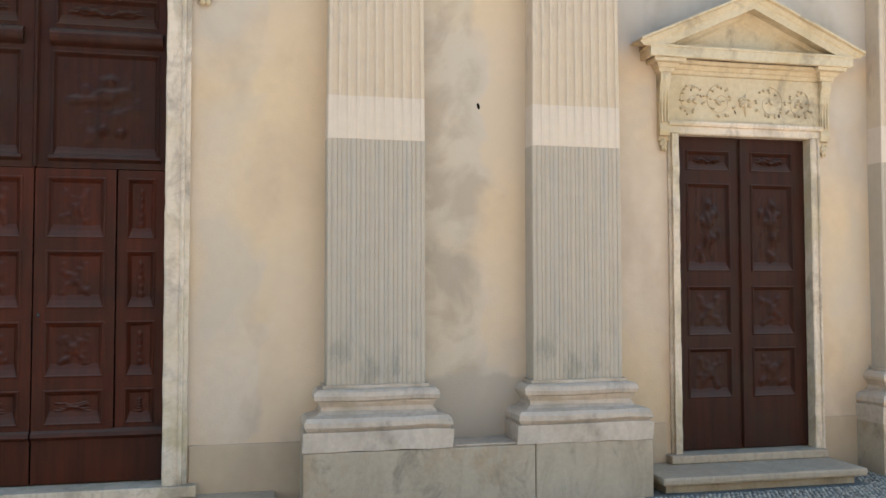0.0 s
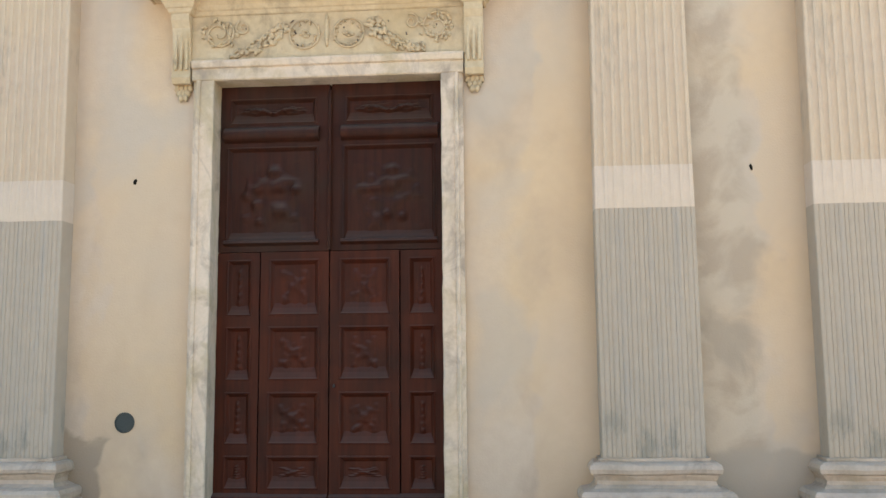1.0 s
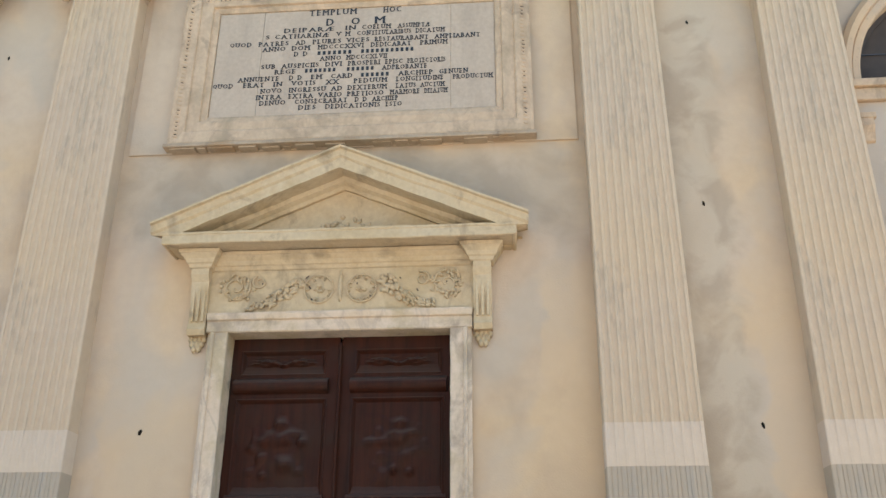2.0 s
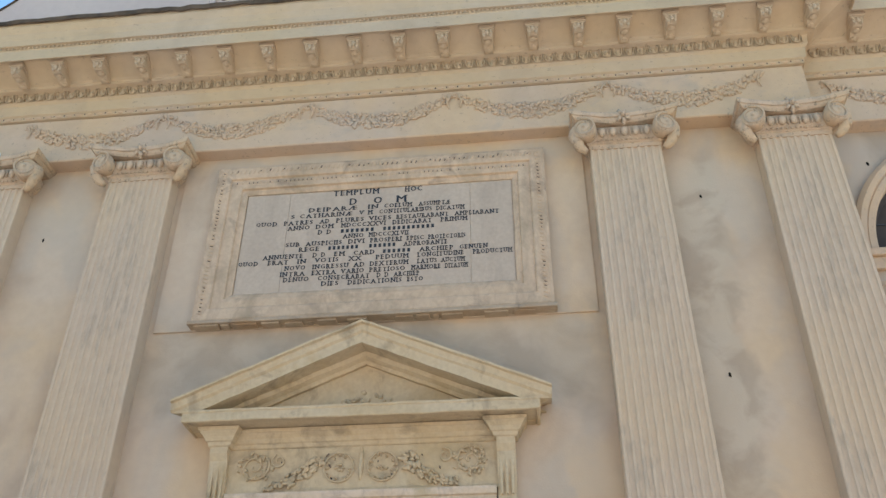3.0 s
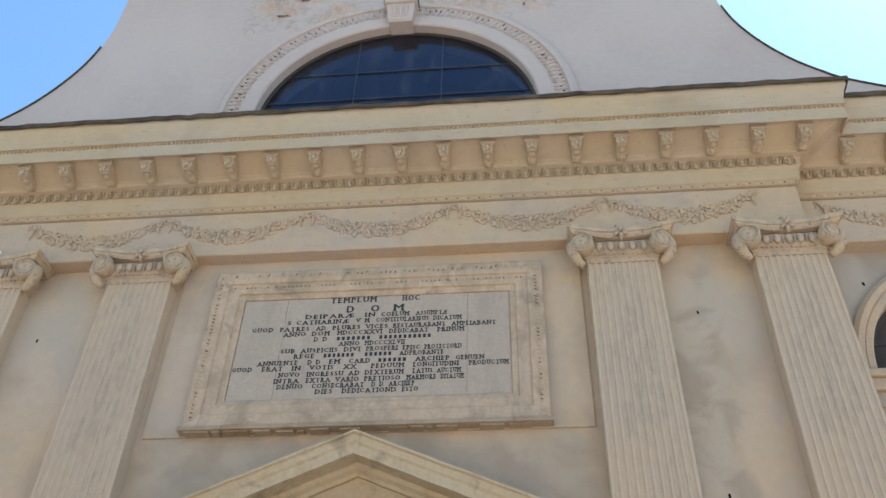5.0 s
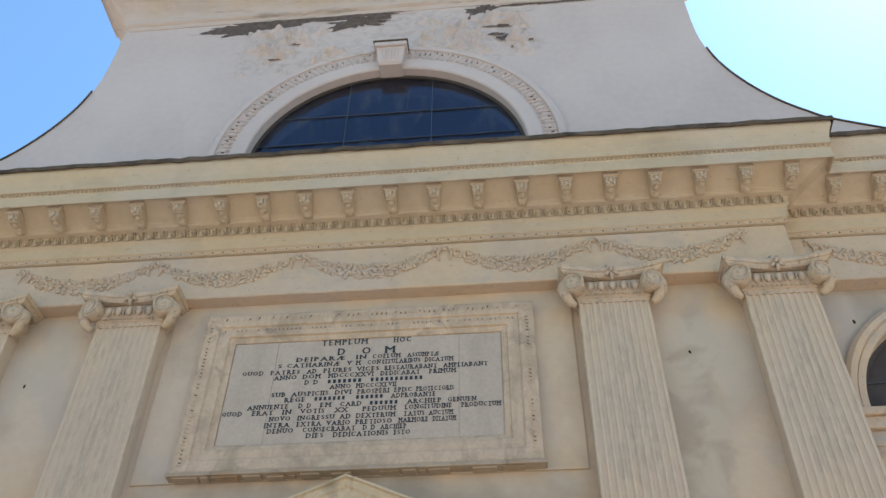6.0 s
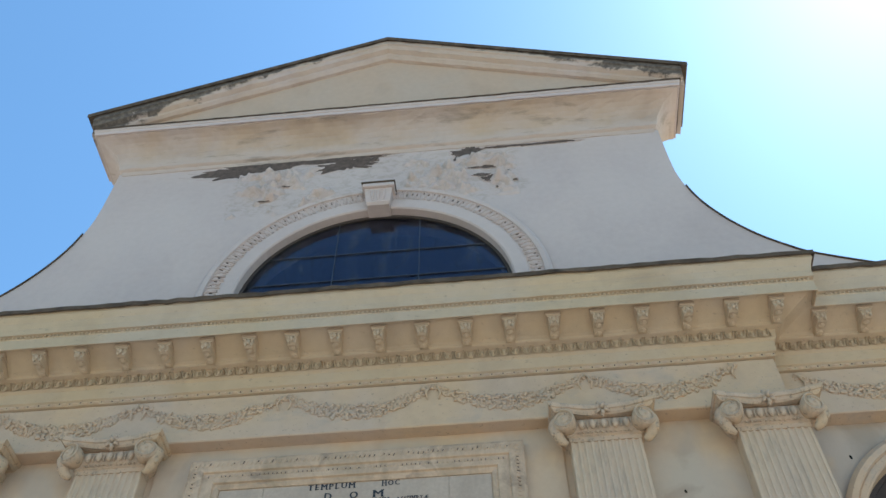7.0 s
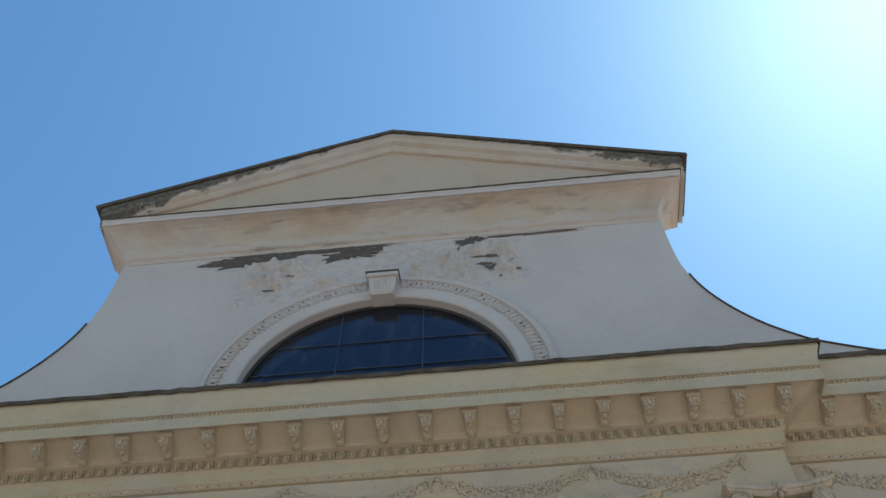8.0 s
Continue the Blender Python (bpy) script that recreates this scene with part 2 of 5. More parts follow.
portal_mat = stone("yellowed_portal_stone", (0.498, 0.348, 0.200), (0.505, 0.368, 0.226), (0.390, 0.268, 0.155), 1.5, 0.8, veins=0.06, rust=(0.430, 0.290, 0.150), drips=0.15)
slab_mat = stone("pale_grey_marble_slab", (0.420, 0.298, 0.202), (0.458, 0.328, 0.226), (0.345, 0.242, 0.165), 1.6, 0.5, veins=0.2)
frame_mat = stone("cream_marble_frame", (0.480, 0.314, 0.189), (0.540, 0.359, 0.223), (0.364, 0.235, 0.139), 1.8, 0.6, veins=0.35, rust=(0.319, 0.214, 0.122))


def plain(name, color, rough=0.7, metal=0.0, vary=0.25, scale=12.0, relief=0.2):
    m, nt, p, co = material(name, rough, metal)
    f = ramp(nt, noise_of(nt, co, scale, 5, 0.6), 0.3, 0.7, (1 - vary,) * 3, (1 + vary,) * 3)
    nt.links.new(mix(nt, 1.0, color, f, "MULTIPLY"), p.inputs["Base Color"])
    bump(nt, p, noise_of(nt, co, scale * 4, 4), relief, 0.004)
    return m


flash_mat = plain("dark_lead_flashing", (0.088, 0.060, 0.040), 0.8, 0.0, vary=0.45, scale=5)
flash_mat.node_tree.nodes["Principled BSDF"].inputs["Specular IOR Level"].default_value = 0.12
letter_mat = plain("black_inlaid_lettering", (0.018, 0.017, 0.016), 0.5, vary=0.1)
# bare mortar, and the dark painted into hollows of the carvings
mortar_shade_mat = plain("bare_mortar_and_hollow_shade", (0.095, 0.062, 0.045), 0.95, vary=0.5, scale=9, relief=0.8)
white_mat = plain("white_spot_gloss", (0.8, 0.8, 0.78), 0.15, vary=0.03)
iron_mat = plain("dark_iron", (0.02, 0.018, 0.016), 0.6)
hole_mat = plain("dark_hole_shade", (0.014, 0.011, 0.008), 1.0)
hole_mat.node_tree.nodes["Principled BSDF"].inputs["Specular IOR Level"].default_value = 0.0
lead_mat = plain("grey_lead_bar", (0.055, 0.058, 0.065), 0.5)
sash_mat = plain("dark_brown_window_wood", (0.045, 0.03, 0.022), 0.7)
mesh_mat = plain("dark_green_vent_mesh", (0.024, 0.028, 0.021), 0.6, scale=80)
ground_mat = plain("pale_stone_paving", (0.495, 0.486, 0.465), 0.85, vary=0.3, scale=3)
mortar_mat = plain("dark_pebble_bedding", (0.12, 0.11, 0.095), 0.95, vary=0.3, scale=20)
unseen_wall_mat = plaster("unseen_wall_plaster", (0.62, 0.585, 0.53), (0.63, 0.60, 0.56), (0.48, 0.45, 0.41), 0.5, 0.3)[0]

def door_wood(name, red, brown, grey):
    m, nt, p, co = material(name, 0.42)
    p.inputs["Specular IOR Level"].default_value = 0.09
    grain = noise_of(nt, co, 18, 6, 0.65, (1, 1, 0.07))
    c = mix(nt, ramp(nt, grain, 0.35, 0.7), red, brown)
    old = ramp(nt, noise_of(nt, co, 1.8, 5, 0.6, warp=0.4), 0.45, 0.68)
    c = mix(nt, calc(nt, "MULTIPLY", old, 0.65), c, grey)
    # upward faces paler: dust, and painted skylight caught by the ledges
    gn = nt.nodes.new("ShaderNodeNewGeometry")
    dust_light = ramp(nt, axis(nt, gn.outputs["Normal"], "Z"), 0.12, 0.7)
    c = mix(nt, calc(nt, "MULTIPLY", dust_light, 0.5), c, (0.11, 0.075, 0.058))
    nt.links.new(c, p.inputs["Base Color"])
    nt.links.new(ramp(nt, noise_of(nt, co, 6, 4), 0.3, 0.7, (0.34,) * 3, (0.58,) * 3), p.inputs["Roughness"])
    bump(nt, p, grain, 0.25, 0.004)
    return m


wood_mat = door_wood("dark_brown_weathered_wood", (0.046, 0.0122, 0.0060), (0.022, 0.0072, 0.0042), (0.032, 0.0170, 0.0105))
red_wood_mat = door_wood("red_brown_varnished_wood", (0.068, 0.0140, 0.0058), (0.033, 0.0080, 0.004), (0.024, 0.0098, 0.006))
dusty_mat = plain("dusty_brown_glass", (0.06, 0.045, 0.037), 0.6, vary=0.2, scale=4, relief=0.02)
dusty_mat.node_tree.nodes["Principled BSDF"].inputs["Specular IOR Level"].default_value = 0.12
glass_mat, nt, p, co = material("dark_window_glass", 0.06)
p.inputs["Transmission Weight"].default_value = 1.0
p.inputs["IOR"].default_value = 1.5
p.inputs["Specular Tint"].default_value = (0.62, 0.68, 1.0, 1)
bump(nt, p, noise_of(nt, co, 2.5, 3), 0.06, 0.02)
grime = ramp(nt, noise_of(nt, co, 5, 6, 0.7, (1, 1, 0.35), warp=0.6), 0.52, 0.64)
nt.links.new(ramp(nt, noise_of(nt, co, 6, 5, 0.7, (1, 1, 0.4), (3, 1, 1)), 0.45, 0.62, (0.03,) * 3, (0.14,) * 3), p.inputs["Roughness"])
clean = nt.nodes.new("ShaderNodeMath")
clean.operation = "MULTIPLY_ADD"
clean.inputs[1].default_value, clean.inputs[2].default_value = -0.05, 1.0
nt.links.new(grime, clean.inputs[0])
nt.links.new(clean.outputs[0], p.inputs["Transmission Weight"])
nt.links.new(mix(nt, grime, (0.27, 0.31, 0.40), (0.30, 0.28, 0.27)), p.inputs["Base Color"])

pebble_mat, nt, p, co = material("grey_sea_pebbles", 0.6)
gm = nt.nodes.new("ShaderNodeNewGeometry")
nt.links.new(ramp(nt, gm.outputs["Random Per Island"], 0.0, 1.0, (0.12, 0.095, 0.07), (0.40, 0.32, 0.24)), p.inputs["Base Color"])

tympanum_mat = plaster("beige_tympanum_stucco", (0.470, 0.312, 0.205), (0.455, 0.318, 0.222), (0.350, 0.235, 0.155), 0.5, 0.4)[0]
gable_trim_mat, nt, p, co, c = plaster("weathered_gable_stucco", (0.436, 0.309, 0.214), (0.436, 0.333, 0.270), (0.281, 0.192, 0.138), 0.5, 0.5)
soot = ramp(nt, noise_of(nt, co, 2.6, 6, 0.7, (0.35, 1, 2.2), (4, 1, 2), 0.3), 0.56, 0.68)
pale_foot = between(nt, calc(nt, "ADD", axis(nt, co, "Z"), calc(nt, "MULTIPLY", calc(nt, "SUBTRACT", noise_of(nt, co, 1.5, 5, 0.6), 0.5), 0.5)), 14.0, 14.78, 0.08)
c = mix(nt, calc(nt, "MULTIPLY", pale_foot, 0.65), c, (0.475, 0.362, 0.295))
nt.links.new(mix(nt, calc(nt, "MULTIPLY", soot, 0.6), c, (0.17, 0.13, 0.095)), p.inputs["Base Color"])
rake_mat, nt, p, co, c = plaster("lichen_stained_stucco", (0.450, 0.325, 0.238), (0.452, 0.342, 0.282), (0.327, 0.228, 0.173), 0.5, 0.4)
xs_ = axis(nt, co, "X")
ax = calc(nt, "ABSOLUTE", calc(nt, "ADD", xs_, -0.45))
fall = calc(nt, "SUBTRACT", axis(nt, co, "Z"), calc(nt, "ADD", 17.83, calc(nt, "MULTIPLY", calc(nt, "ABSOLUTE", xs_), -0.417)))
black = noise_of(nt, co, 2.2, 6, 0.65, (1, 1, 1.6), warp=0.3)
thr = calc(nt, "ADD", calc(nt, "MULTIPLY", ax, 0.115), calc(nt, "MULTIPLY", fall, 1.5))
lich = ramp(nt, calc(nt, "ADD", black, thr), 0.58, 0.66)
nt.links.new(mix(nt, calc(nt, "MULTIPLY", lich, 0.92), c, mix(nt, ramp(nt, noise_of(nt, co, 14, 4), 0.4, 0.6), (0.05, 0.037, 0.027), (0.115, 0.088, 0.064))), p.inputs["Base Color"])


# ---------------------------------------------------------------- mesh helpers
def part(name, bm, mat, parent=None, label="", smooth=False):
    """Links a bmesh as one mesh object, under a thing or a part."""
    bmesh.ops.recalc_face_normals(bm, faces=bm.faces)
    me = bpy.data.meshes.new(name)
    bm.to_mesh(me)
    bm.free()
    me.materials.append(mat)
    if smooth:
        me.polygons.foreach_set("use_smooth", [True] * len(me.polygons))
    ob = new(name, me)
    ob.parent = parent
    if label:
        ob["label"] = label
    if name in ("carving", "acanthus", "carved_border", "lettering", "leaf_border", "egg_moulding", "stucco_relief"):
        ob["kind"] = "stuff"
    return ob


def share(name, me, parent, m):
    """Another object on one mesh."""
    ob = new(name, me)
    ob.parent = parent
    ob.matrix_basis = m
    return ob


def thing(name, label, category, group="", kind=""):
    return tagged(new(name), label, category, group, kind)


def box(bm, x0, x1, y0, y1, z0, z1, bevel=0.0):
    v = [bm.verts.new((x, y, z)) for x in (x0, x1) for y in (y0, y1) for z in (z0, z1)]
    fs = [bm.faces.new([v[i] for i in q]) for q in ((0, 1, 3, 2), (4, 6, 7, 5), (0, 4, 5, 1), (2, 3, 7, 6), (0, 2, 6, 4), (1, 5, 7, 3))]
    if bevel:
        es = list({e for f in fs for e in f.edges})
        bmesh.ops.bevel(bm, geom=es, offset=bevel, segments=2, profile=0.6, affect="EDGES")
    return bm


def rings(bm, loops, closed=True, caps=True):
    """Skins a row of vertex loops."""
    vs = [[bm.verts.new(q) for q in l] for l in loops]
    n = len(vs[0])
    for a, b in zip(vs, vs[1:]):
        for i in range(n if closed else n - 1):
            j = (i + 1) % n
            bm.faces.new((a[i], a[j], b[j], b[i]))
    if caps and closed:
        bm.faces.new(vs[0])
        bm.faces.new(vs[-1])
    return bm


def worn(q, amount, size=7.0):
    """A point moved a few millimetres, as old mouldings are never quite true."""
    v = Vector(q)
    return v + amount * (noise.noise_vector(v * size) + 0.6 * noise.noise_vector(v * size * 3.1))


def long_loops(a, b, step=0.12, amount=0.004):
    """Loops from section a to section b, divided along the way and worn."""
    n = max(1, round((Vector(b[0]) - Vector(a[0])).length / step))
    return [[worn(Vector(p).lerp(Vector(q), k / n), amount) for p, q in zip(a, b)] for k in range(n + 1)]


def sweep(bm, path, prof, amount=0.004):
    """Sweeps a closed profile (out, z) along a plan line, mitred; out points to the line's right-hand side."""
    pts = [Vector(q) for q in path]
    loops = []
    for i, q in enumerate(pts):
        ns = []
        if i > 0:
            d = (q - pts[i - 1]).normalized()
            ns.append(Vector((d.y, -d.x)))
        if i < len(pts) - 1:
            d = (pts[i + 1] - q).normalized()
            ns.append(Vector((d.y, -d.x)))
        m = ns[0] if len(ns) == 1 else (ns[0] + ns[1]) / (1 + ns[0].dot(ns[1]))
        loops.append([(q.x + m.x * o, q.y + m.y * o, z) for o, z in prof])
    out = []
    for l, r in zip(loops, loops[1:]):
        out += long_loops(l, r, 0.12, amount)[(1 if out else 0):]
    return rings(bm, out)


def lump(bm, x, y, z, rx, ry, rz, turn=0.0, sub=1, rough=0.0):
    """A rounded, squashed piece of relief."""
    r = bmesh.ops.create_icosphere(bm, subdivisions=sub, radius=1.0)
    m = Matrix.Translation((x, y, z)) @ Matrix.Rotation(turn, 4, "Y") @ Matrix.Diagonal((rx, ry, rz, 1))
    for v in r["verts"]:
        if rough:
            v.co *= 1 + random.uniform(-rough, rough)
        v.co = m @ v.co


def tube(bm, pts, radii, n=6):
    """A round bar along 3D points, tapered."""
    pts = [Vector(q) for q in pts]
    loops = []
    for i, q in enumerate(pts):
        d = (pts[min(i + 1, len(pts) - 1)] - pts[max(i - 1, 0)]).normalized()
        a = d.cross(Vector((0, 1, 0)))
        a = a.normalized() if a.length > 1e-4 else Vector((1, 0, 0))
        b = d.cross(a)
        loops.append([q + (a * math.cos(k * math.tau / n) + b * math.sin(k * math.tau / n)) * radii[i] for k in range(n)])
    return rings(bm, loops)


def spiral(bm, cx, y, cz, r0, turns, hand, rad, start=0.0, n=30):
    pts, rr = [], []
    for i in range(n + 1):
        t = i / n
        a = start + hand * t * turns * math.tau
        r = r0 * (1 - t) ** 0.9 + 0.012
        pts.append((cx + r * math.cos(a), y, cz + r * math.sin(a)))
        rr.append(rad * (1 - 0.5 * t))
    tube(bm, pts, rr, 5)


def blob_outline(cx, cz, w, h, n=26, rough=0.35):
    ph = [random.uniform(0, math.tau) for _ in range(6)]
    out = []
    for i in range(n):
        a = math.tau * i / n
        k = 1 + rough * sum(math.sin((j + 2) * a + ph[j]) / (j + 2) for j in range(6))
        out.append((cx + w * k * math.cos(a), cz + h * k * math.sin(a)))
    return out


def poly_prism(bm, outline, y0, y1):
    return rings(bm, [[(x, y0, z) for x, z in outline], [(x, y1, z) for x, z in outline]])


def arch_pts(cx, cz, r, a0=0.0, a1=math.pi, n=40):
    return [(cx + r * math.cos(a0 + (a1 - a0) * i / n), cz + r * math.sin(a0 + (a1 - a0) * i / n)) for i in range(n + 1)]


# ---------------------------------------------------------------- the large structure
SB = 0.25          # the side bays stand back by this much
FRONT = -0.2       # face of the pilasters
GROUND = -0.235
SX = 6.39          # middle of the small portal and the window over it

bm = bmesh.new()
box(bm, -1500, 1500, -1500, 1500, GROUND - 0.5, GROUND)
tagged(part("ground", bm, ground_mat), "pale worn stone paving of the square before the church", "ground", kind="structure")


def holed_wall(x0, x1, z0, z1, y0, y1, door, arch, mat, name, label):
    """A wall with a doorway and a half-round window above it, as columns of solid pieces. door: (centre, half, top), arch: (centre, sill, radius)."""
    bm = bmesh.new()
    cuts = {x0, x1}
    if door:
        cuts |= {door[0] - door[1], door[0] + door[1]}
    if arch:
        cuts |= {arch[0] + arch[2] * math.cos(math.pi * i / 36) for i in range(37)}
    cuts = sorted(cuts)

    for a, b in zip(cuts, cuts[1:]):
        mid = (a + b) / 2
        lo = door[2] if door and abs(mid - door[0]) < door[1] else z0
        if arch and abs(mid - arch[0]) < arch[2]:
            box(bm, a, b, y0, y1, lo, arch[1])
            ta, tb = (arch[1] + math.sqrt(max(arch[2] ** 2 - (q - arch[0]) ** 2, 0)) for q in (a, b))
            rings(bm, [[(a, y, ta), (b, y, tb), (b, y, z1), (a, y, z1)] for y in (y0, y1)])
        else:
            box(bm, a, b, y0, y1, lo, z1)
    bmesh.ops.remove_doubles(bm, verts=bm.verts, dist=1e-5)
    return tagged(part(name, bm, mat), label, "wall", kind="structure")


holed_wall(-4.77, 4.77, GROUND, 8.3, 0.0, 0.6, (0, 1.065, 4.095), None, wall_mat, "wall_center",
           "cream limewashed church front wall with damp, patchy stains")
holed_wall(4.77, 8.62, GROUND, 8.3, SB, 0.6, (SX, 0.75, 3.07), (SX, 6.65, 1.28), wall_mat, "wall_right_bay",
           "cream limewashed side bay wall with a small portal and half-round window")
holed_wall(-8.62, -4.77, GROUND, 8.3, SB, 0.6, None, None, wall_mat, "wall_left_bay", "plain cream limewashed side bay wall")

# raised field behind the inscription
bm = bmesh.new()
box(bm, -2.26, 2.26, -0.022, 0.01, 5.975, 8.26, 0.006)
tagged(part("wall_field", bm, wall_mat), "slightly raised cream plaster field behind the inscription", "wall", kind="structure")

# dado of grey render
for name, x0, x1, y in (("dado_1", -2.1, -1.215, 0.0), ("dado_2", 1.215, 2.11, 0.0), ("dado_3", 5.08, 5.53, SB), ("dado_4", 7.19, 7.7, SB)):
    bm = bmesh.new()
    box(bm, x0, x1, y - 0.018, y + 0.01, GROUND, 0.295, 0.008)
    tagged(part(name, bm, dado_mat), "low grey-brown rendered dado along the wall foot", "dado", kind="structure")

# unseen nave and aisles behind, and an added wall that closes the square
bm = bmesh.new()
# unseen box, open in front, makes the room behind the glass dark
box(bm, -4.3, 4.3, 0.62, 22, GROUND, 14.2)
ob = part("nave_wall", bm, unseen_wall_mat)
bm = bmesh.new()
bm.from_mesh(ob.data)
bmesh.ops.delete(bm, geom=[f for f in bm.faces if f.calc_center_median().y < 0.7], context="FACES_ONLY")
bm.to_mesh(ob.data)
bm.free()
tagged(ob, "unseen plain nave box keeping the window glass dark", "wall", kind="structure")
for name, s in (("aisle_wall_1", 1), ("aisle_wall_2", -1)):
    bm = bmesh.new()
    box(bm, min(4.35 * s, 8.55 * s), max(4.35 * s, 8.55 * s), 0.62, 22, GROUND, 9.8)
    bmesh.ops.delete(bm, geom=[f for f in bm.faces if f.calc_center_median().y < 0.7], context="FACES_ONLY")
    tagged(part(name, bm, unseen_wall_mat), "plain plastered aisle wall behind the front", "wall", kind="structure")
# unseen wall, added to bounce sunlight back onto the front
bm = bmesh.new()
box(bm, -22, 22, -30, -19, GROUND, 9.0)
tagged(part("bounce_wall", bm, unseen_wall_mat), "unseen plain wall added across the square to bounce sunlight", "wall", kind="structure")


# ---------------------------------------------------------------- pilasters
def section(w, yb, yf, cabled, n=10, deep=0.020):
    """Plan of a pilaster: flutes, or flutes filled by round cables."""
    pts = [(-w / 2, yb), (-w / 2, yf + 0.008), (-w / 2 + 0.008, yf)]
    margin = 0.02
    step = (w - 2 * margin) / n
    fil = step * 0.32
    for i in range(n):
        a = -w / 2 + margin + i * step + fil / 2
        b = a + step - fil
        pts.append((a, yf))
        if cabled:
            g = (b - a) * 0.13
            pts += [(a + g * 0.5, yf + 0.0052)]
            pts += [(a + g + (b - a - 2 * g) * k / 4, yf + 0.002 - 0.004 * math.sin(math.pi * k / 4)) for k in range(5)]
            pts += [(b - g * 0.5, yf + 0.0052)]
        else:
            pts += [(a + (b - a) * (1 - math.cos(math.pi * k / 6)) / 2, yf + deep * math.sin(math.pi * k / 6)) for k in range(1, 6)]
        pts.append((b, yf))
    pts += [(w / 2 - 0.008, yf), (w / 2, yf + 0.008), (w / 2, yb)]
    return pts


def shaft(w0, w1, yb, yf, z0, z1, cabled, d0=0.020, d1=0.020):
    bm = bmesh.new()
    a, b = section(w0, yb, yf, cabled, 10, d0), section(w1, yb, yf, cabled, 10, d1)
    return rings(bm, long_loops([(x, y, z0) for x, y in a], [(x, y, z1) for x, y in b], 0.16, 0.0022))


BASE = [(-0.02, 0.77), (0.03, 0.77), (0.03, 0.745), (0.075, 0.74), (0.10, 0.72), (0.108, 0.69), (0.10, 0.66), (0.075, 0.645), (0.07, 0.63),
        (0.055, 0.60), (0.06, 0.57), (0.09, 0.545), (0.13, 0.535), (0.165, 0.525), (0.188, 0.495), (0.188, 0.455), (0.165, 0.425), (0.195, 0.42), (0.195, 0.265), (-0.02, 0.265)]


def volute():
    bm = bmesh.new()
    prof = [(0.0, -0.035), (0.03, -0.04), (0.09, -0.012), (0.112, -0.022), (0.125, 0.0), (0.122, 0.05), (0.11, 0.10), (0.095, 0.16), (0.0, 0.17)]
    n = 20
    rings(bm, [[(r * math.cos(k * math.tau / n), y, r * math.sin(k * math.tau / n)) for k in range(n)] for r, y in ((max(r, 0.002), y) for r, y in prof)])
    spiral(bm, 0, -0.024, 0, 0.112, 2.2, 1, 0.014, math.radians(80), 40)
    lump(bm, 0, -0.035, 0, 0.024, 0.02, 0.024)
    return bm


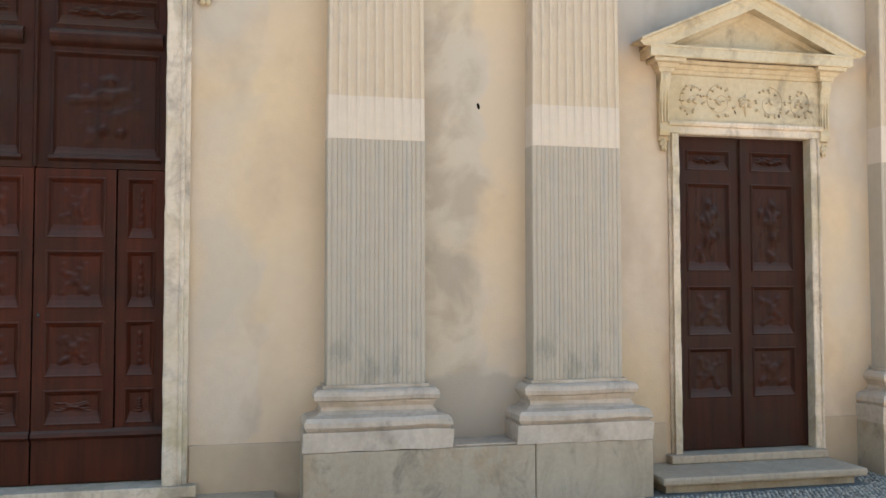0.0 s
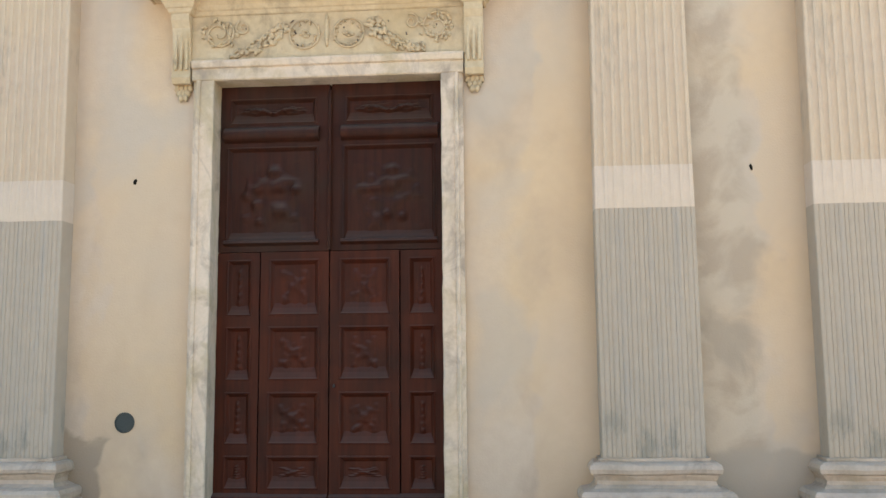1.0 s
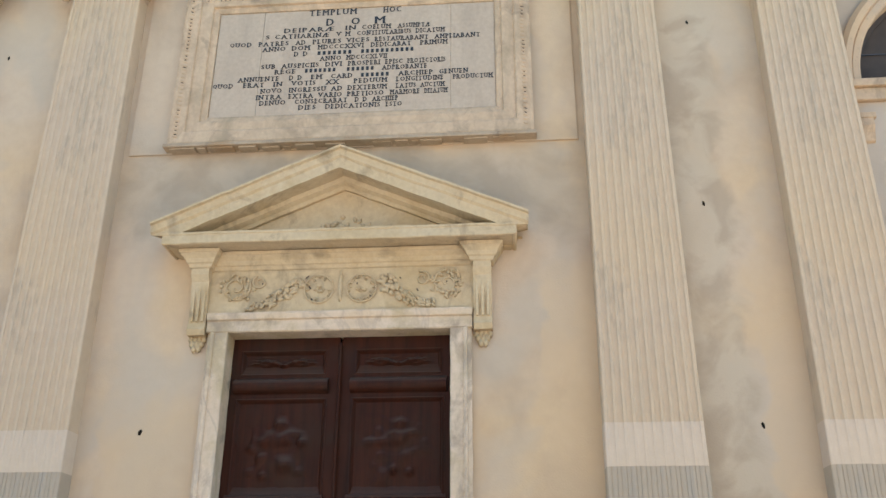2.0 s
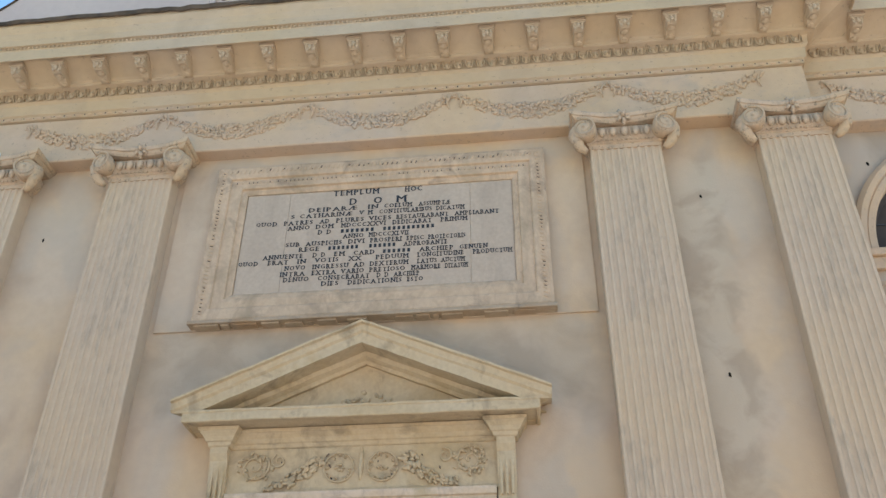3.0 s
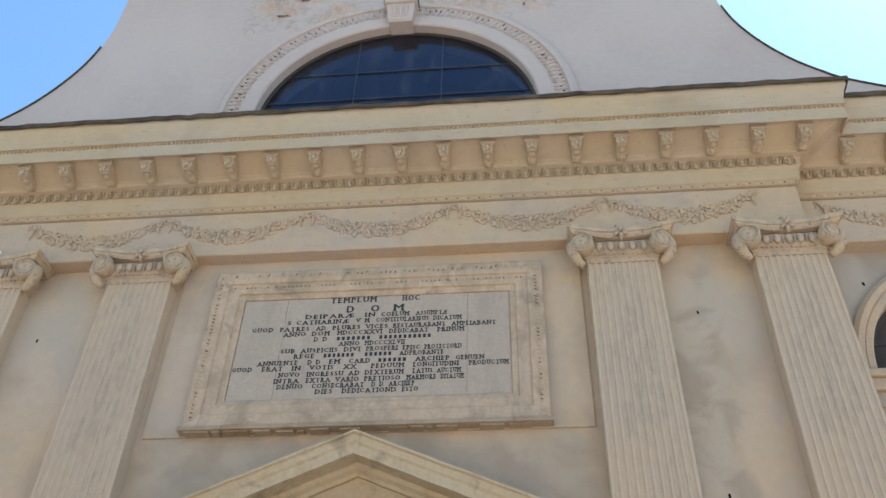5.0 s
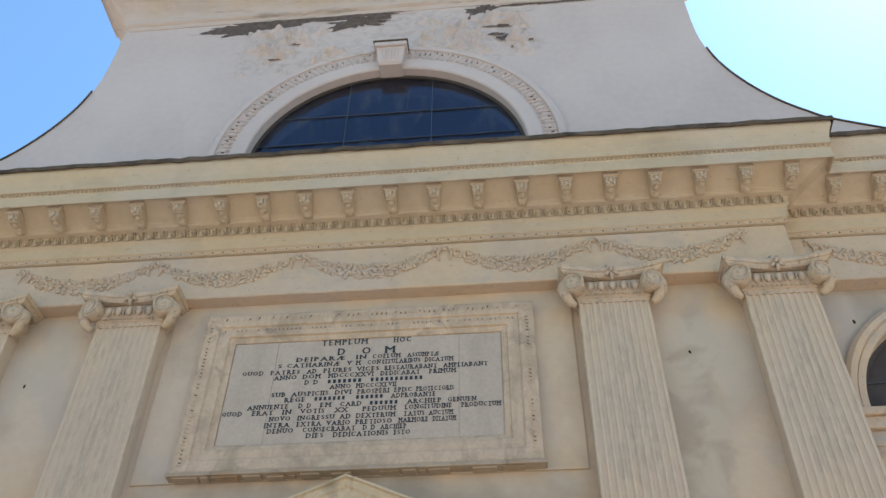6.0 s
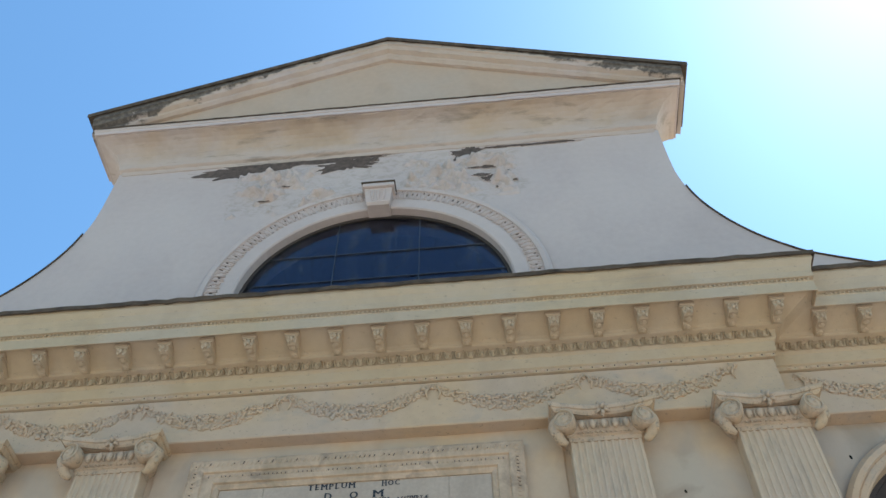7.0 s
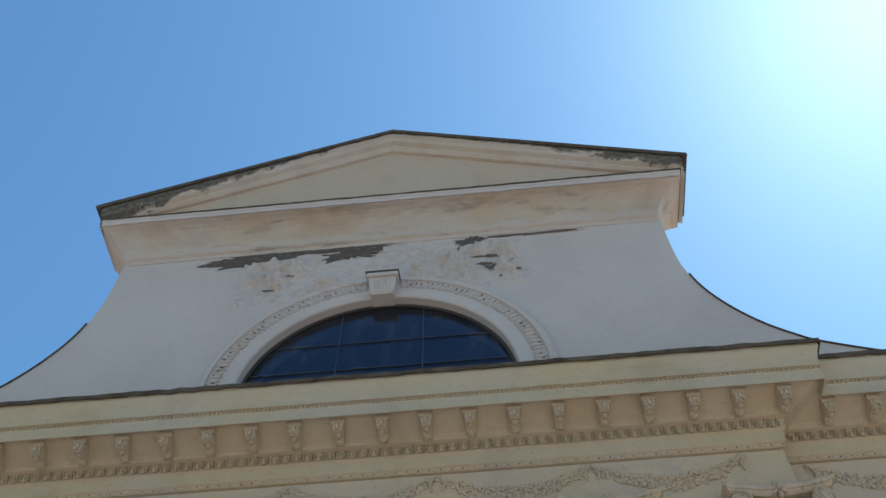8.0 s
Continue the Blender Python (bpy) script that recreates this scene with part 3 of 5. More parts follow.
def pilaster(yf, yb, label):
    root = thing("pilaster", label, "pilaster", "fluted pilasters of the church front")
    w0, w1, wm = 0.82, 0.755, 0.81
    part("lower_shaft", shaft(w0, w0, yb, yf, 0.765, 2.80, True), grey_mat, root, "grey lower shaft with cabled flutes")
    part("collar", shaft(w0 - 0.002, wm + 0.002, yb, yf - 0.003, 2.80, 3.16, False, 0.003, 0.009), collar_mat, root, "plain cream plaster band")
    part("shaft", shaft(wm, w1, yb, yf, 3.16, 7.885, False, 0.015, 0.015), shaft_mat, root, "cream fluted upper shaft")
    bm = bmesh.new()
    sweep(bm, [(-w0 / 2, yb), (-w0 / 2, yf), (w0 / 2, yf), (w0 / 2, yb)], BASE, 0.013)
    part("base", bm, base_mat, root, "worn grey-white marble base mouldings", smooth=False)
    cap = part("capital", sweep(bmesh.new(), [(-w1 / 2, yb), (-w1 / 2, yf), (w1 / 2, yf), (w1 / 2, yb)],
               [(-0.02, 7.875), (0.006, 7.875), (0.010, 7.93), (0.030, 7.94), (0.034, 7.955), (0.05, 7.97), (0.08, 8.02), (0.085, 8.10), (0.05, 8.14), (0.03, 8.17), (-0.02, 8.17)], 0.007), cap_mat, root, "weathered Ionic capital")
    # abacus with hollowed sides
    bm = bmesh.new()
    loops = []
    for z, o in ((8.155, -0.02), (8.175, 0.0), (8.20, 0.012), (8.205, 0.03), (8.24, 0.042), (8.258, 0.04)):
        q = []
        for k in range(17):
            t = -1 + k / 8
            q.append(worn((t * (0.535 + o), yf - 0.125 - 0.085 * t * t - o, z - 0.012 + 0.016 * t * t), 0.006, 9))
        loops.append([(-0.535 - o, yb, z)] + q + [(0.535 + o, yb, z)])
    rings(bm, loops)
    part("abacus", bm, cap_mat, cap)
    me = None
    for s in (-1, 1):
        m = Matrix.Translation((s * 0.43, yf - 0.165, 8.045)) @ Matrix.Rotation(s * radians(16), 4, "Z") @ Matrix.Diagonal((s, 1, 1, 1))
        if me is None:
            ob = part("volute", volute(), cap_mat, cap, smooth=True)
            me = ob.data
            ob.matrix_basis = m
        else:
            share("volute", me, cap, m)
    bm = bmesh.new()
    for i in range(5):
        x = -0.24 + i * 0.12
        lump(bm, x, yf - 0.085, 8.04, 0.038, 0.036, 0.066, 0, 2, 0.05)
        if i < 4:
            lump(bm, x + 0.06, yf - 0.085, 8.03, 0.009, 0.03, 0.062, 0, 1, 0.1)
    for i in range(12):
        lump(bm, -0.275 + 0.05 * i, yf - 0.05, 7.955, 0.018, 0.014, 0.014, 0, 1, 0.2)
    part("egg_moulding", bm, cap_mat, cap, smooth=True)
    bm = bmesh.new()
    lump(bm, 0, yf - 0.165, 8.215, 0.03, 0.045, 0.04, 0, 1, 0.15)
    for k in range(7):
        a = k * math.tau / 7 + 0.3
        lump(bm, 0.055 * math.cos(a), yf - 0.145, 8.205 + 0.06 * math.sin(a), 0.042, 0.03, 0.024, -a, 1, 0.2)
    lump(bm, 0, yf - 0.13, 8.125, 0.022, 0.03, 0.05, 0, 1, 0.15)
    part("flower", bm, cap_mat, cap, smooth=True)
    bm = bmesh.new()
    for s in (-1, 1):
        lump(bm, s * 0.50, yf - 0.065, 8.035, 0.098, 0.09, 0.12, 0, 2, 0.06)
        tube(bm, [(s * 0.50, yf - 0.07, 8.0), (s * 0.505, yf - 0.06, 7.94), (s * 0.48, yf - 0.04, 7.885), (s * 0.445, yf - 0.025, 7.855), (s * 0.41, yf - 0.015, 7.835)], [0.08, 0.066, 0.055, 0.046, 0.030], 10)
        lump(bm, s * 0.55, yf - 0.09, 7.92, 0.02, 0.03, 0.028, s * 0.5, 1, 0.15)
    part("acanthus", bm, cap_mat, cap, smooth=True)
    return root


p3 = pilaster(FRONT, 0.02, "cream fluted Ionic pilaster with grey cabled lower shaft on marble base")
for x in (2.71, 4.48, -2.71, -4.48):
    if x == 2.71:
        p3.matrix_basis = pose(x, 0, 0)
    else:
        copy_thing(p3, pose(x, 0, 0))
copy_thing(p3, pose(8.19, SB, 0))

# pedestals under the pilasters
for s in (1, -1):
    root = thing("pedestal", "stained beige stone pedestal joined under two pilasters", "pedestal", "pedestals under the pilasters")
    for a, b, y, top in ((2.1, 4.02, -0.395, 0.2615), (4.024, 5.085, -0.392, 0.2655)):
        bm = bmesh.new()
        box(bm, min(a * s, b * s), max(a * s, b * s), y, 0.02 if abs(b) < 4.7 else SB + 0.02, GROUND, top, 0.016)
        part("block", bm, plinth_mat, root)
    bm = bmesh.new()
    box(bm, min(3.33 * s, 3.87 * s), max(3.33 * s, 3.87 * s), -0.36, 0.01, 0.2625, 0.278, 0.006)
    part("ledge", bm, base_mat, root, "broken pale mortar ledge")
root = thing("pedestal", "stained beige stone pedestal at the end of the front", "pedestal", "pedestals under the pilasters")
bm = bmesh.new()
box(bm, 7.58, 8.80, -0.395 + SB, SB + 0.02, GROUND, 0.265, 0.012)
part("block", bm, plinth_mat, root)


# ---------------------------------------------------------------- entablature
ent = thing("entablature", "ochre and cream stucco entablature with garlands, modillions and cornice", "entablature", kind="structure")
X1, X2 = 4.77, 8.6
PLAN = [(-X2, 0.62), (-X2, FRONT + SB), (-X1, FRONT + SB), (-X1, FRONT), (X1, FRONT), (X1, FRONT + SB), (X2, FRONT + SB), (X2, 0.62)]
part("frieze", sweep(bmesh.new(), PLAN, [(-0.34, 8.25), (-0.012, 8.25), (0.0, 8.262), (0.0, 8.90), (-0.34, 8.90)]), frieze_mat, ent, "pale stucco frieze")
CORN = [(-0.3, 8.90), (0.03, 8.915), (0.03, 8.965), (0.055, 8.98), (0.07, 9.12), (0.09, 9.14), (0.10, 9.152), (0.105, 9.22), (0.12, 9.262), (0.185, 9.27),
        (0.20, 9.28), (0.205, 9.30), (0.235, 9.32), (0.50, 9.435), (0.56, 9.44), (0.565, 9.38), (0.575, 9.38), (0.575, 9.54), (0.585, 9.552), (0.56, 9.556), (0.56, 9.602), (0.60, 9.608), (0.60, 9.62), (0.605, 9.70),
        (0.625, 9.79), (0.655, 9.86), (0.66, 9.87), (0.66, 9.94), (-0.3, 9.96)]
part("cornice", sweep(bmesh.new(), PLAN, CORN), trim_mat, ent, "ochre stucco cornice")
part("flashing", sweep(bmesh.new(), PLAN, [(-0.3, 9.962), (0.672, 9.942), (0.68, 9.905), (0.695, 9.905), (0.70, 9.966), (-0.3, 10.02)], 0.016), flash_mat, ent, "dark lead edge on the cornice")


def modillion():
    bm = bmesh.new()
    box(bm, -0.088, 0.088, -0.505, -0.215, 9.372, 9.425, 0.008)
    box(bm, -0.076, 0.076, -0.49, -0.215, 9.352, 9.374, 0.006)
    side = [(-0.18, 9.275), (-0.22, 9.262), (-0.28, 9.262), (-0.33, 9.28), (-0.38, 9.275), (-0.43, 9.265), (-0.462, 9.285), (-0.475, 9.32), (-0.47, 9.36), (-0.18, 9.36)]
    rings(bm, [[(x * (1 - 0.25 * min(1, (9.36 - z) / 0.1)), y, z) for y, z in side] for x in (-0.066, -0.03, 0.03, 0.066)])
    lump(bm, 0, -0.478, 9.315, 0.026, 0.03, 0.042, 0, 1, 0.15)
    for s in (-1, 1):
        lump(bm, s * 0.040, -0.468, 9.335, 0.022, 0.03, 0.026, s * 0.5, 1, 0.2)
        lump(bm, s * 0.030, -0.462, 9.282, 0.016, 0.026, 0.028, -s * 0.4, 1, 0.2)
    lump(bm, 0, -0.36, 9.268, 0.044, 0.05, 0.018, 0, 1, 0.15)
    lump(bm, 0, -0.25, 9.256, 0.05, 0.05, 0.022, 0, 1, 0.1)
    return bm


first = part("modillion", modillion(), trim_mat, ent)
first.matrix_basis = pose(0.258, FRONT, 0)
for s in (1, -1):
    for k in range(10):
        if s == 1 and k == 0:
            continue
        if 0.258 + 0.515 * k < 5.0:
            share("modillion", first.data, ent, pose(s * (0.258 + 0.515 * k), FRONT, 0))
    for k in range(7):
        share("modillion", first.data, ent, pose(s * (5.42 + 0.515 * k), FRONT + SB, 0))
    share("modillion", first.data, ent, pose(s * X1, FRONT + 0.22, 0, 0, 0, 90 * s))


# egg and dart, beads
def egg():
    bm = bmesh.new()
    lump(bm, 0, -0.118, 9.198, 0.026, 0.026, 0.046, 0, 1, 0.06)
    pts = [(0.045 * math.cos(a), -0.125 - 0.006 * math.sin(a), 9.225 - 0.078 * math.sin(a)) for a in [math.pi * k / 8 for k in range(9)]]
    pts = [(0.047, -0.135, 9.262)] + pts + [(-0.047, -0.135, 9.262)]
    tube(bm, pts, [0.0095] * 11, 4)
    lump(bm, 0.066, -0.118, 9.195, 0.005, 0.02, 0.05, 0, 1)
    return bm


e0 = part("egg", egg(), trim_mat, ent, smooth=True)
e0.matrix_basis = pose(-4.74, FRONT, 0)
for k in range(1, 73):
    share("egg", e0.data, ent, pose(-4.74 + 0.1317 * k, FRONT, 0))
for s in (1, -1):
    for k in range(27):
        share("egg", e0.data, ent, pose(s * (5.0 + 0.1317 * k), FRONT + SB, 0))
bm = bmesh.new()
for k in range(208):
    x = -5.3 + 0.0512 * k
    r = bmesh.ops.create_icosphere(bm, subdivisions=1, radius=0.0165, matrix=Matrix.Translation((x, FRONT - 0.578, 9.578)))
for s in (1, -1):
    for k in range(64):
        bmesh.ops.create_icosphere(bm, subdivisions=1, radius=0.0165, matrix=Matrix.Translation((s * (5.55 + 0.0512 * k), FRONT + SB - 0.578, 9.578)))
tagged(part("bead_row", bm, trim_mat, ent), kind="stuff")
bm = bmesh.new()
for k in range(74):
    lump(bm, -4.72 + 0.1293 * k, FRONT - 0.034, 8.94, 0.045, 0.016, 0.02, 0)
for s in (1, -1):
    for k in range(28):
        lump(bm, s * (5.0 + 0.1293 * k), FRONT + SB - 0.034, 8.94, 0.045, 0.016, 0.02, 0)
tagged(part("leaf_row", bm, frieze_mat, ent), kind="stuff")
# dark lumps paint the shade of drilled holes along the moulding
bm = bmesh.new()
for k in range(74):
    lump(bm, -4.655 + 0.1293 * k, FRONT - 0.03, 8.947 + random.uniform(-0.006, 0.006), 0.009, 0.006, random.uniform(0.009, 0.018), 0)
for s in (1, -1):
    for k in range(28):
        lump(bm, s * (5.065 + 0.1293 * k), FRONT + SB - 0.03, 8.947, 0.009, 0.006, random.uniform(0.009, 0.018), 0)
tagged(part("hollow_shade", bm, mortar_shade_mat, ent, "dark lumps painting the shade of drilled eyes in the moulding"), kind="stuff")


def garland(x0, x1, y, ztop=8.80, sag=0.30):
    """A hanging swag of leaves and fruit with a ribbon knot at its start."""
    bm = bmesh.new()
    n = 40
    for i in range(n + 1):
        t = i / n
        u = 2 * t - 1
        thick = 0.035 + 0.08 * (1 - abs(u)) ** 0.6
        cx, cz = x0 + (x1 - x0) * t, ztop - sag * (1 - u * u) + 0.02
        for _ in range(11 if abs(u) < 0.75 else 6):
            lump(bm, cx + random.uniform(-0.03, 0.03), y - random.uniform(-0.006, 0.014), cz + random.uniform(-1, 1) * thick,
                 random.uniform(0.018, 0.042), random.uniform(0.010, 0.020), random.uniform(0.013, 0.028), random.uniform(0, 3.1), 1, 0.25)
    for s, xx in ((1, x0), (-1, x1)):
        tube(bm, [(xx, y - 0.02, ztop + 0.03), (xx + s * 0.05, y - 0.025, ztop - 0.08), (xx + s * 0.03, y - 0.02, ztop - 0.18)], [0.010, 0.014, 0.006], 5)
        lump(bm, xx + s * 0.02, y - 0.01, ztop + 0.02, 0.045, 0.02, 0.03, s * 0.6, 1, 0.2)
    return bm


for a in (-4.33, -2.6, -0.87, 0.87, 2.6):
    part("garland", garland(a + 0.03, a + 1.70, FRONT), frieze_mat, ent, smooth=True)
for s in (1, -1):
    for a in (5.05, 6.78):
        part("garland", garland(s * a, s * (a + 1.68), FRONT + SB), frieze_mat, ent, smooth=True)


# ---------------------------------------------------------------- gable
def smooth_line(pts, n=6):
    out = []
    for i in range(len(pts) - 1):
        p0, p1, p2, p3_ = (Vector(pts[max(0, min(len(pts) - 1, i + k))]) for k in (-1, 0, 1, 2))
        for j in range(n):
            t = j / n
            out.append(0.5 * (2 * p1 + (p2 - p0) * t + (2 * p0 - 5 * p1 + 4 * p2 - p3_) * t * t + (3 * p1 - p0 - 3 * p2 + p3_) * t ** 3))
    out.append(Vector(pts[-1]))
    return [(v.x, v.y) for v in out]


SIDE = smooth_line([(8.55, 10.17), (7.8, 10.33), (6.9, 10.60), (6.0, 10.98), (5.68, 11.20), (5.35, 11.51), (5.03, 11.95), (4.78, 12.47), (4.64, 13.05), (4.60, 13.6), (4.60, 14.58)])
AC, AR, AO = 10.896, 1.955, 2.49
gab = thing("gable", "white plastered church gable with curved sides, lunette and pediment", "gable", kind="structure")
bm = bmesh.new()
lower = 9.9
AW = AR + 0.03     # the wall's own opening, behind the arch


def outline_x(z):
    return float(np.interp(z, [q[1] for q in SIDE], [q[0] for q in SIDE]))


levels = sorted({lower, AC, 14.58, *[q[1] for q in SIDE if q[1] > lower], *[AC + AW * math.sin(math.pi / 2 * k / 30) for k in range(31)]})
for s in (1, -1):
    for y in (0.0, 0.5):
        row = [(bm.verts.new((s * (math.sqrt(max(AW * AW - max(z - AC, 0) ** 2, 0)) if z < AC + AW else 0), y, z)), bm.verts.new((s * outline_x(z), y, z))) for z in levels]
        for q, r in zip(row, row[1:]):
            bm.faces.new((q[0], q[1], r[1], r[0]))
    for side_ in (0, 1):
        ln = [(s * (outline_x(z) if side_ else (math.sqrt(max(AW * AW - max(z - AC, 0) ** 2, 0)) if z < AC + AW else 0)), z) for z in levels]
        for (xa, za), (xb, zb) in zip(ln, ln[1:]):
            if side_ or za < AC + AW - 1e-6:
                bm.faces.new([bm.verts.new(v) for v in ((xa, 0, za), (xb, 0, zb), (xb, 0.5, zb), (xa, 0.5, za))])
bmesh.ops.remove_doubles(bm, verts=bm.verts, dist=1e-5)
part("gable_wall", bm, upper_mat, gab, "white plastered gable wall with curved sides")
for s in (1, -1):
    bm = bmesh.new()
    loops = []
    for i, (x, z) in enumerate(SIDE[:-14]):
        a, b = SIDE[max(i - 1, 0)], SIDE[i + 1]
        d = Vector((b[0] - a[0], b[1] - a[1])).normalized()
        nx, nz = d.y, -d.x
        loops.append([(s * (x + nx * o), y, z + nz * o) for y, o in ((-0.025, 0.0), (-0.025, 0.016), (0.06, 0.016), (0.06, 0.0))])
    rings(bm, loops)
    part("coping", bm, flash_mat, gab, "thin dark coping along the curved side")

# pediment of the gable
GP = [(-4.52, 0.52), (-4.52, 0.0), (4.52, 0.0), (4.52, 0.52)]
GC = [(-0.2, 14.52), (0.012, 14.52), (0.03, 14.60), (0.06, 14.615)] + [(0.08 + 0.40 * (1 - math.cos(t)), 14.63 + 0.47 * math.sin(t)) for t in [math.pi / 2 * q / 8 for q in range(9)]] + [(0.49, 15.10), (0.49, 15.13), (-0.2, 15.14)]
part("gable_cornice", sweep(bmesh.new(), GP, GC, 0.012), gable_trim_mat, gab, "weathered ochre cove of the gable cornice")
# whiter gable plaster here paints the lit band of the cornice
part("corona", sweep(bmesh.new(), GP, [(-0.2, 15.141), (0.50, 15.131), (0.515, 15.12), (0.525, 15.12), (0.53, 15.20), (0.545, 15.21), (0.55, 15.27), (-0.2, 15.31)], 0.008), upper_mat, gab, "projecting fillet of the gable cornice, whitened for the light on it")
part("lead_cover", sweep(bmesh.new(), GP, [(0.2, 15.312), (0.56, 15.273), (0.562, 15.258), (0.57, 15.258), (0.57, 15.285), (0.2, 15.325)], 0.008), flash_mat, gab, "thin dark lead cover of the cornice")
TIP, PEAK, TX = 15.67, 17.83, 5.17
bm = bmesh.new()
k = (PEAK - TIP) / TX
poly_prism(bm, [(-4.7, 15.30), (4.7, 15.30), (4.7, PEAK - 4.7 * k - 0.2), (0, PEAK - 0.2), (-4.7, PEAK - 4.7 * k - 0.2)], -0.34, 0.5)
part("tympanum", bm, tympanum_mat, gab)
RAKE = [(0.55, 0.0), (-0.6, 0.0), (-0.6, -0.13), (-0.57, -0.15), (-0.54, -0.24), (-0.46, -0.28), (-0.45, -0.33), (-0.40, -0.40), (-0.33, -0.41), (0.55, -0.41)]
for s in (1, -1):
    bm = bmesh.new()
    rings(bm, long_loops([(0, y, PEAK + dz) for y, dz in RAKE], [(s * TX, y, TIP + max(dz, -0.37)) for y, dz in RAKE], 0.12, 0.012))
    part("raking_cornice", bm, rake_mat, gab, "weathered raking cornice stained black at its end")
    bm = bmesh.new()
    rf = [(0.60, 0.004), (-0.63, 0.004), (-0.64, -0.04), (-0.655, 0.05), (0.60, 0.06)]
    rings(bm, [[(0, y, PEAK + dz) for y, dz in rf], [(s * (TX + 0.11), y, TIP - 0.11 * k + dz) for y, dz in rf]])
    part("roof_edge", bm, flash_mat, gab, "dark slate roof edge")

# plaster losses and remains of stucco on the gable
def ragged(cx, cz, w, h, n=70):
    """A torn outline: a flat ellipse broken up at three scales, never above the cornice's foot."""
    out = []
    for i in range(n):
        a = math.tau * i / n
        q = Vector((cx * 3 + math.cos(a) * 1.5, cz * 2 + math.sin(a) * 1.5, w))
        k = 1 + 0.55 * noise.noise(q) + 0.4 * noise.noise(q * 2.7) + 0.3 * noise.noise(q * 7.0)
        out.append((cx + w * k * math.cos(a), min(cz + h * k * math.sin(a), 14.535)))
    return out


LOSSES = ((-2.30, 14.35, 0.78, 0.25), (-1.2, 14.48, 1.1, 0.07), (-0.62, 14.28, 0.55, 0.17), (1.42, 14.34, 0.24, 0.18), (2.5, 14.45, 0.7, 0.035),
          (1.72, 13.86, 0.24, 0.04), (1.8, 13.50, 0.16, 0.09), (2.05, 13.42, 0.10, 0.07), (1.62, 13.62, 0.10, 0.05), (2.02, 13.68, 0.09, 0.03), (1.9, 13.24, 0.07, 0.04), (-1.9, 13.35, 0.10, 0.02), (-1.55, 13.75, 0.07, 0.03))
for i, (cx, cz, w, h) in enumerate(LOSSES):
    for name, grow, yy, mat, label in (("torn_rim", 1.16, -0.004, upper_mat, "broken white edge round the fallen plaster"), ("plaster_loss", 1.0, -0.010, mortar_shade_mat, "fallen plaster baring brown mortar")):
        bm = bmesh.new()
        poly_prism(bm, ragged(cx, cz, w * grow, h * grow), yy - 0.0013 * i, 0.01)
        part(name, bm, mat, gab, label)


def remains(x0, x1, z0, z1, seed):
    """Broken remains of modelled stucco: a patch with a ragged rim and a lumpy face."""
    bm = bmesh.new()
    nx, nz = round((x1 - x0) / 0.03), round((z1 - z0) / 0.03)
    grid = []
    for i in range(nx + 1):
        row = []
        for k in range(nz + 1):
            x, z = x0 + (x1 - x0) * i / nx, z0 + (z1 - z0) * k / nz
            q = Vector((x * 2.1 + seed, z * 2.6, seed))
            f = noise.fractal(q, 0.9, 2.1, 5) + 0.12
            rim = min(1, 3 * (x - x0), 3 * (x1 - x), 3 * (z - z0), 3 * (z1 - z), 4 * (math.hypot(x, z - AC) - AO - 0.03))
            ridge = abs(noise.fractal(q * 2.3, 1.0, 2.0, 3))
            hgt = max(-0.1, min(f, 0.5)) * 0.14 * max(rim, 0) + 0.19 * ridge * max(0, min(1, 3 * f, 2 * rim))
            row.append(bm.verts.new((x, 0.004 - hgt, z)))
        grid.append(row)
    for i in range(nx):
        for k in range(nz):
            bm.faces.new((grid[i][k], grid[i + 1][k], grid[i + 1][k + 1], grid[i][k + 1]))
    return bm


part("stucco_relief", remains(-2.45, -0.3, 12.92, 14.3, 3.7), upper_mat, gab, "worn remains of white stucco relief", smooth=True)
part("stucco_relief", remains(0.3, 2.2, 13.0, 14.3, 9.2), upper_mat, gab, "worn remains of white stucco relief", smooth=True)


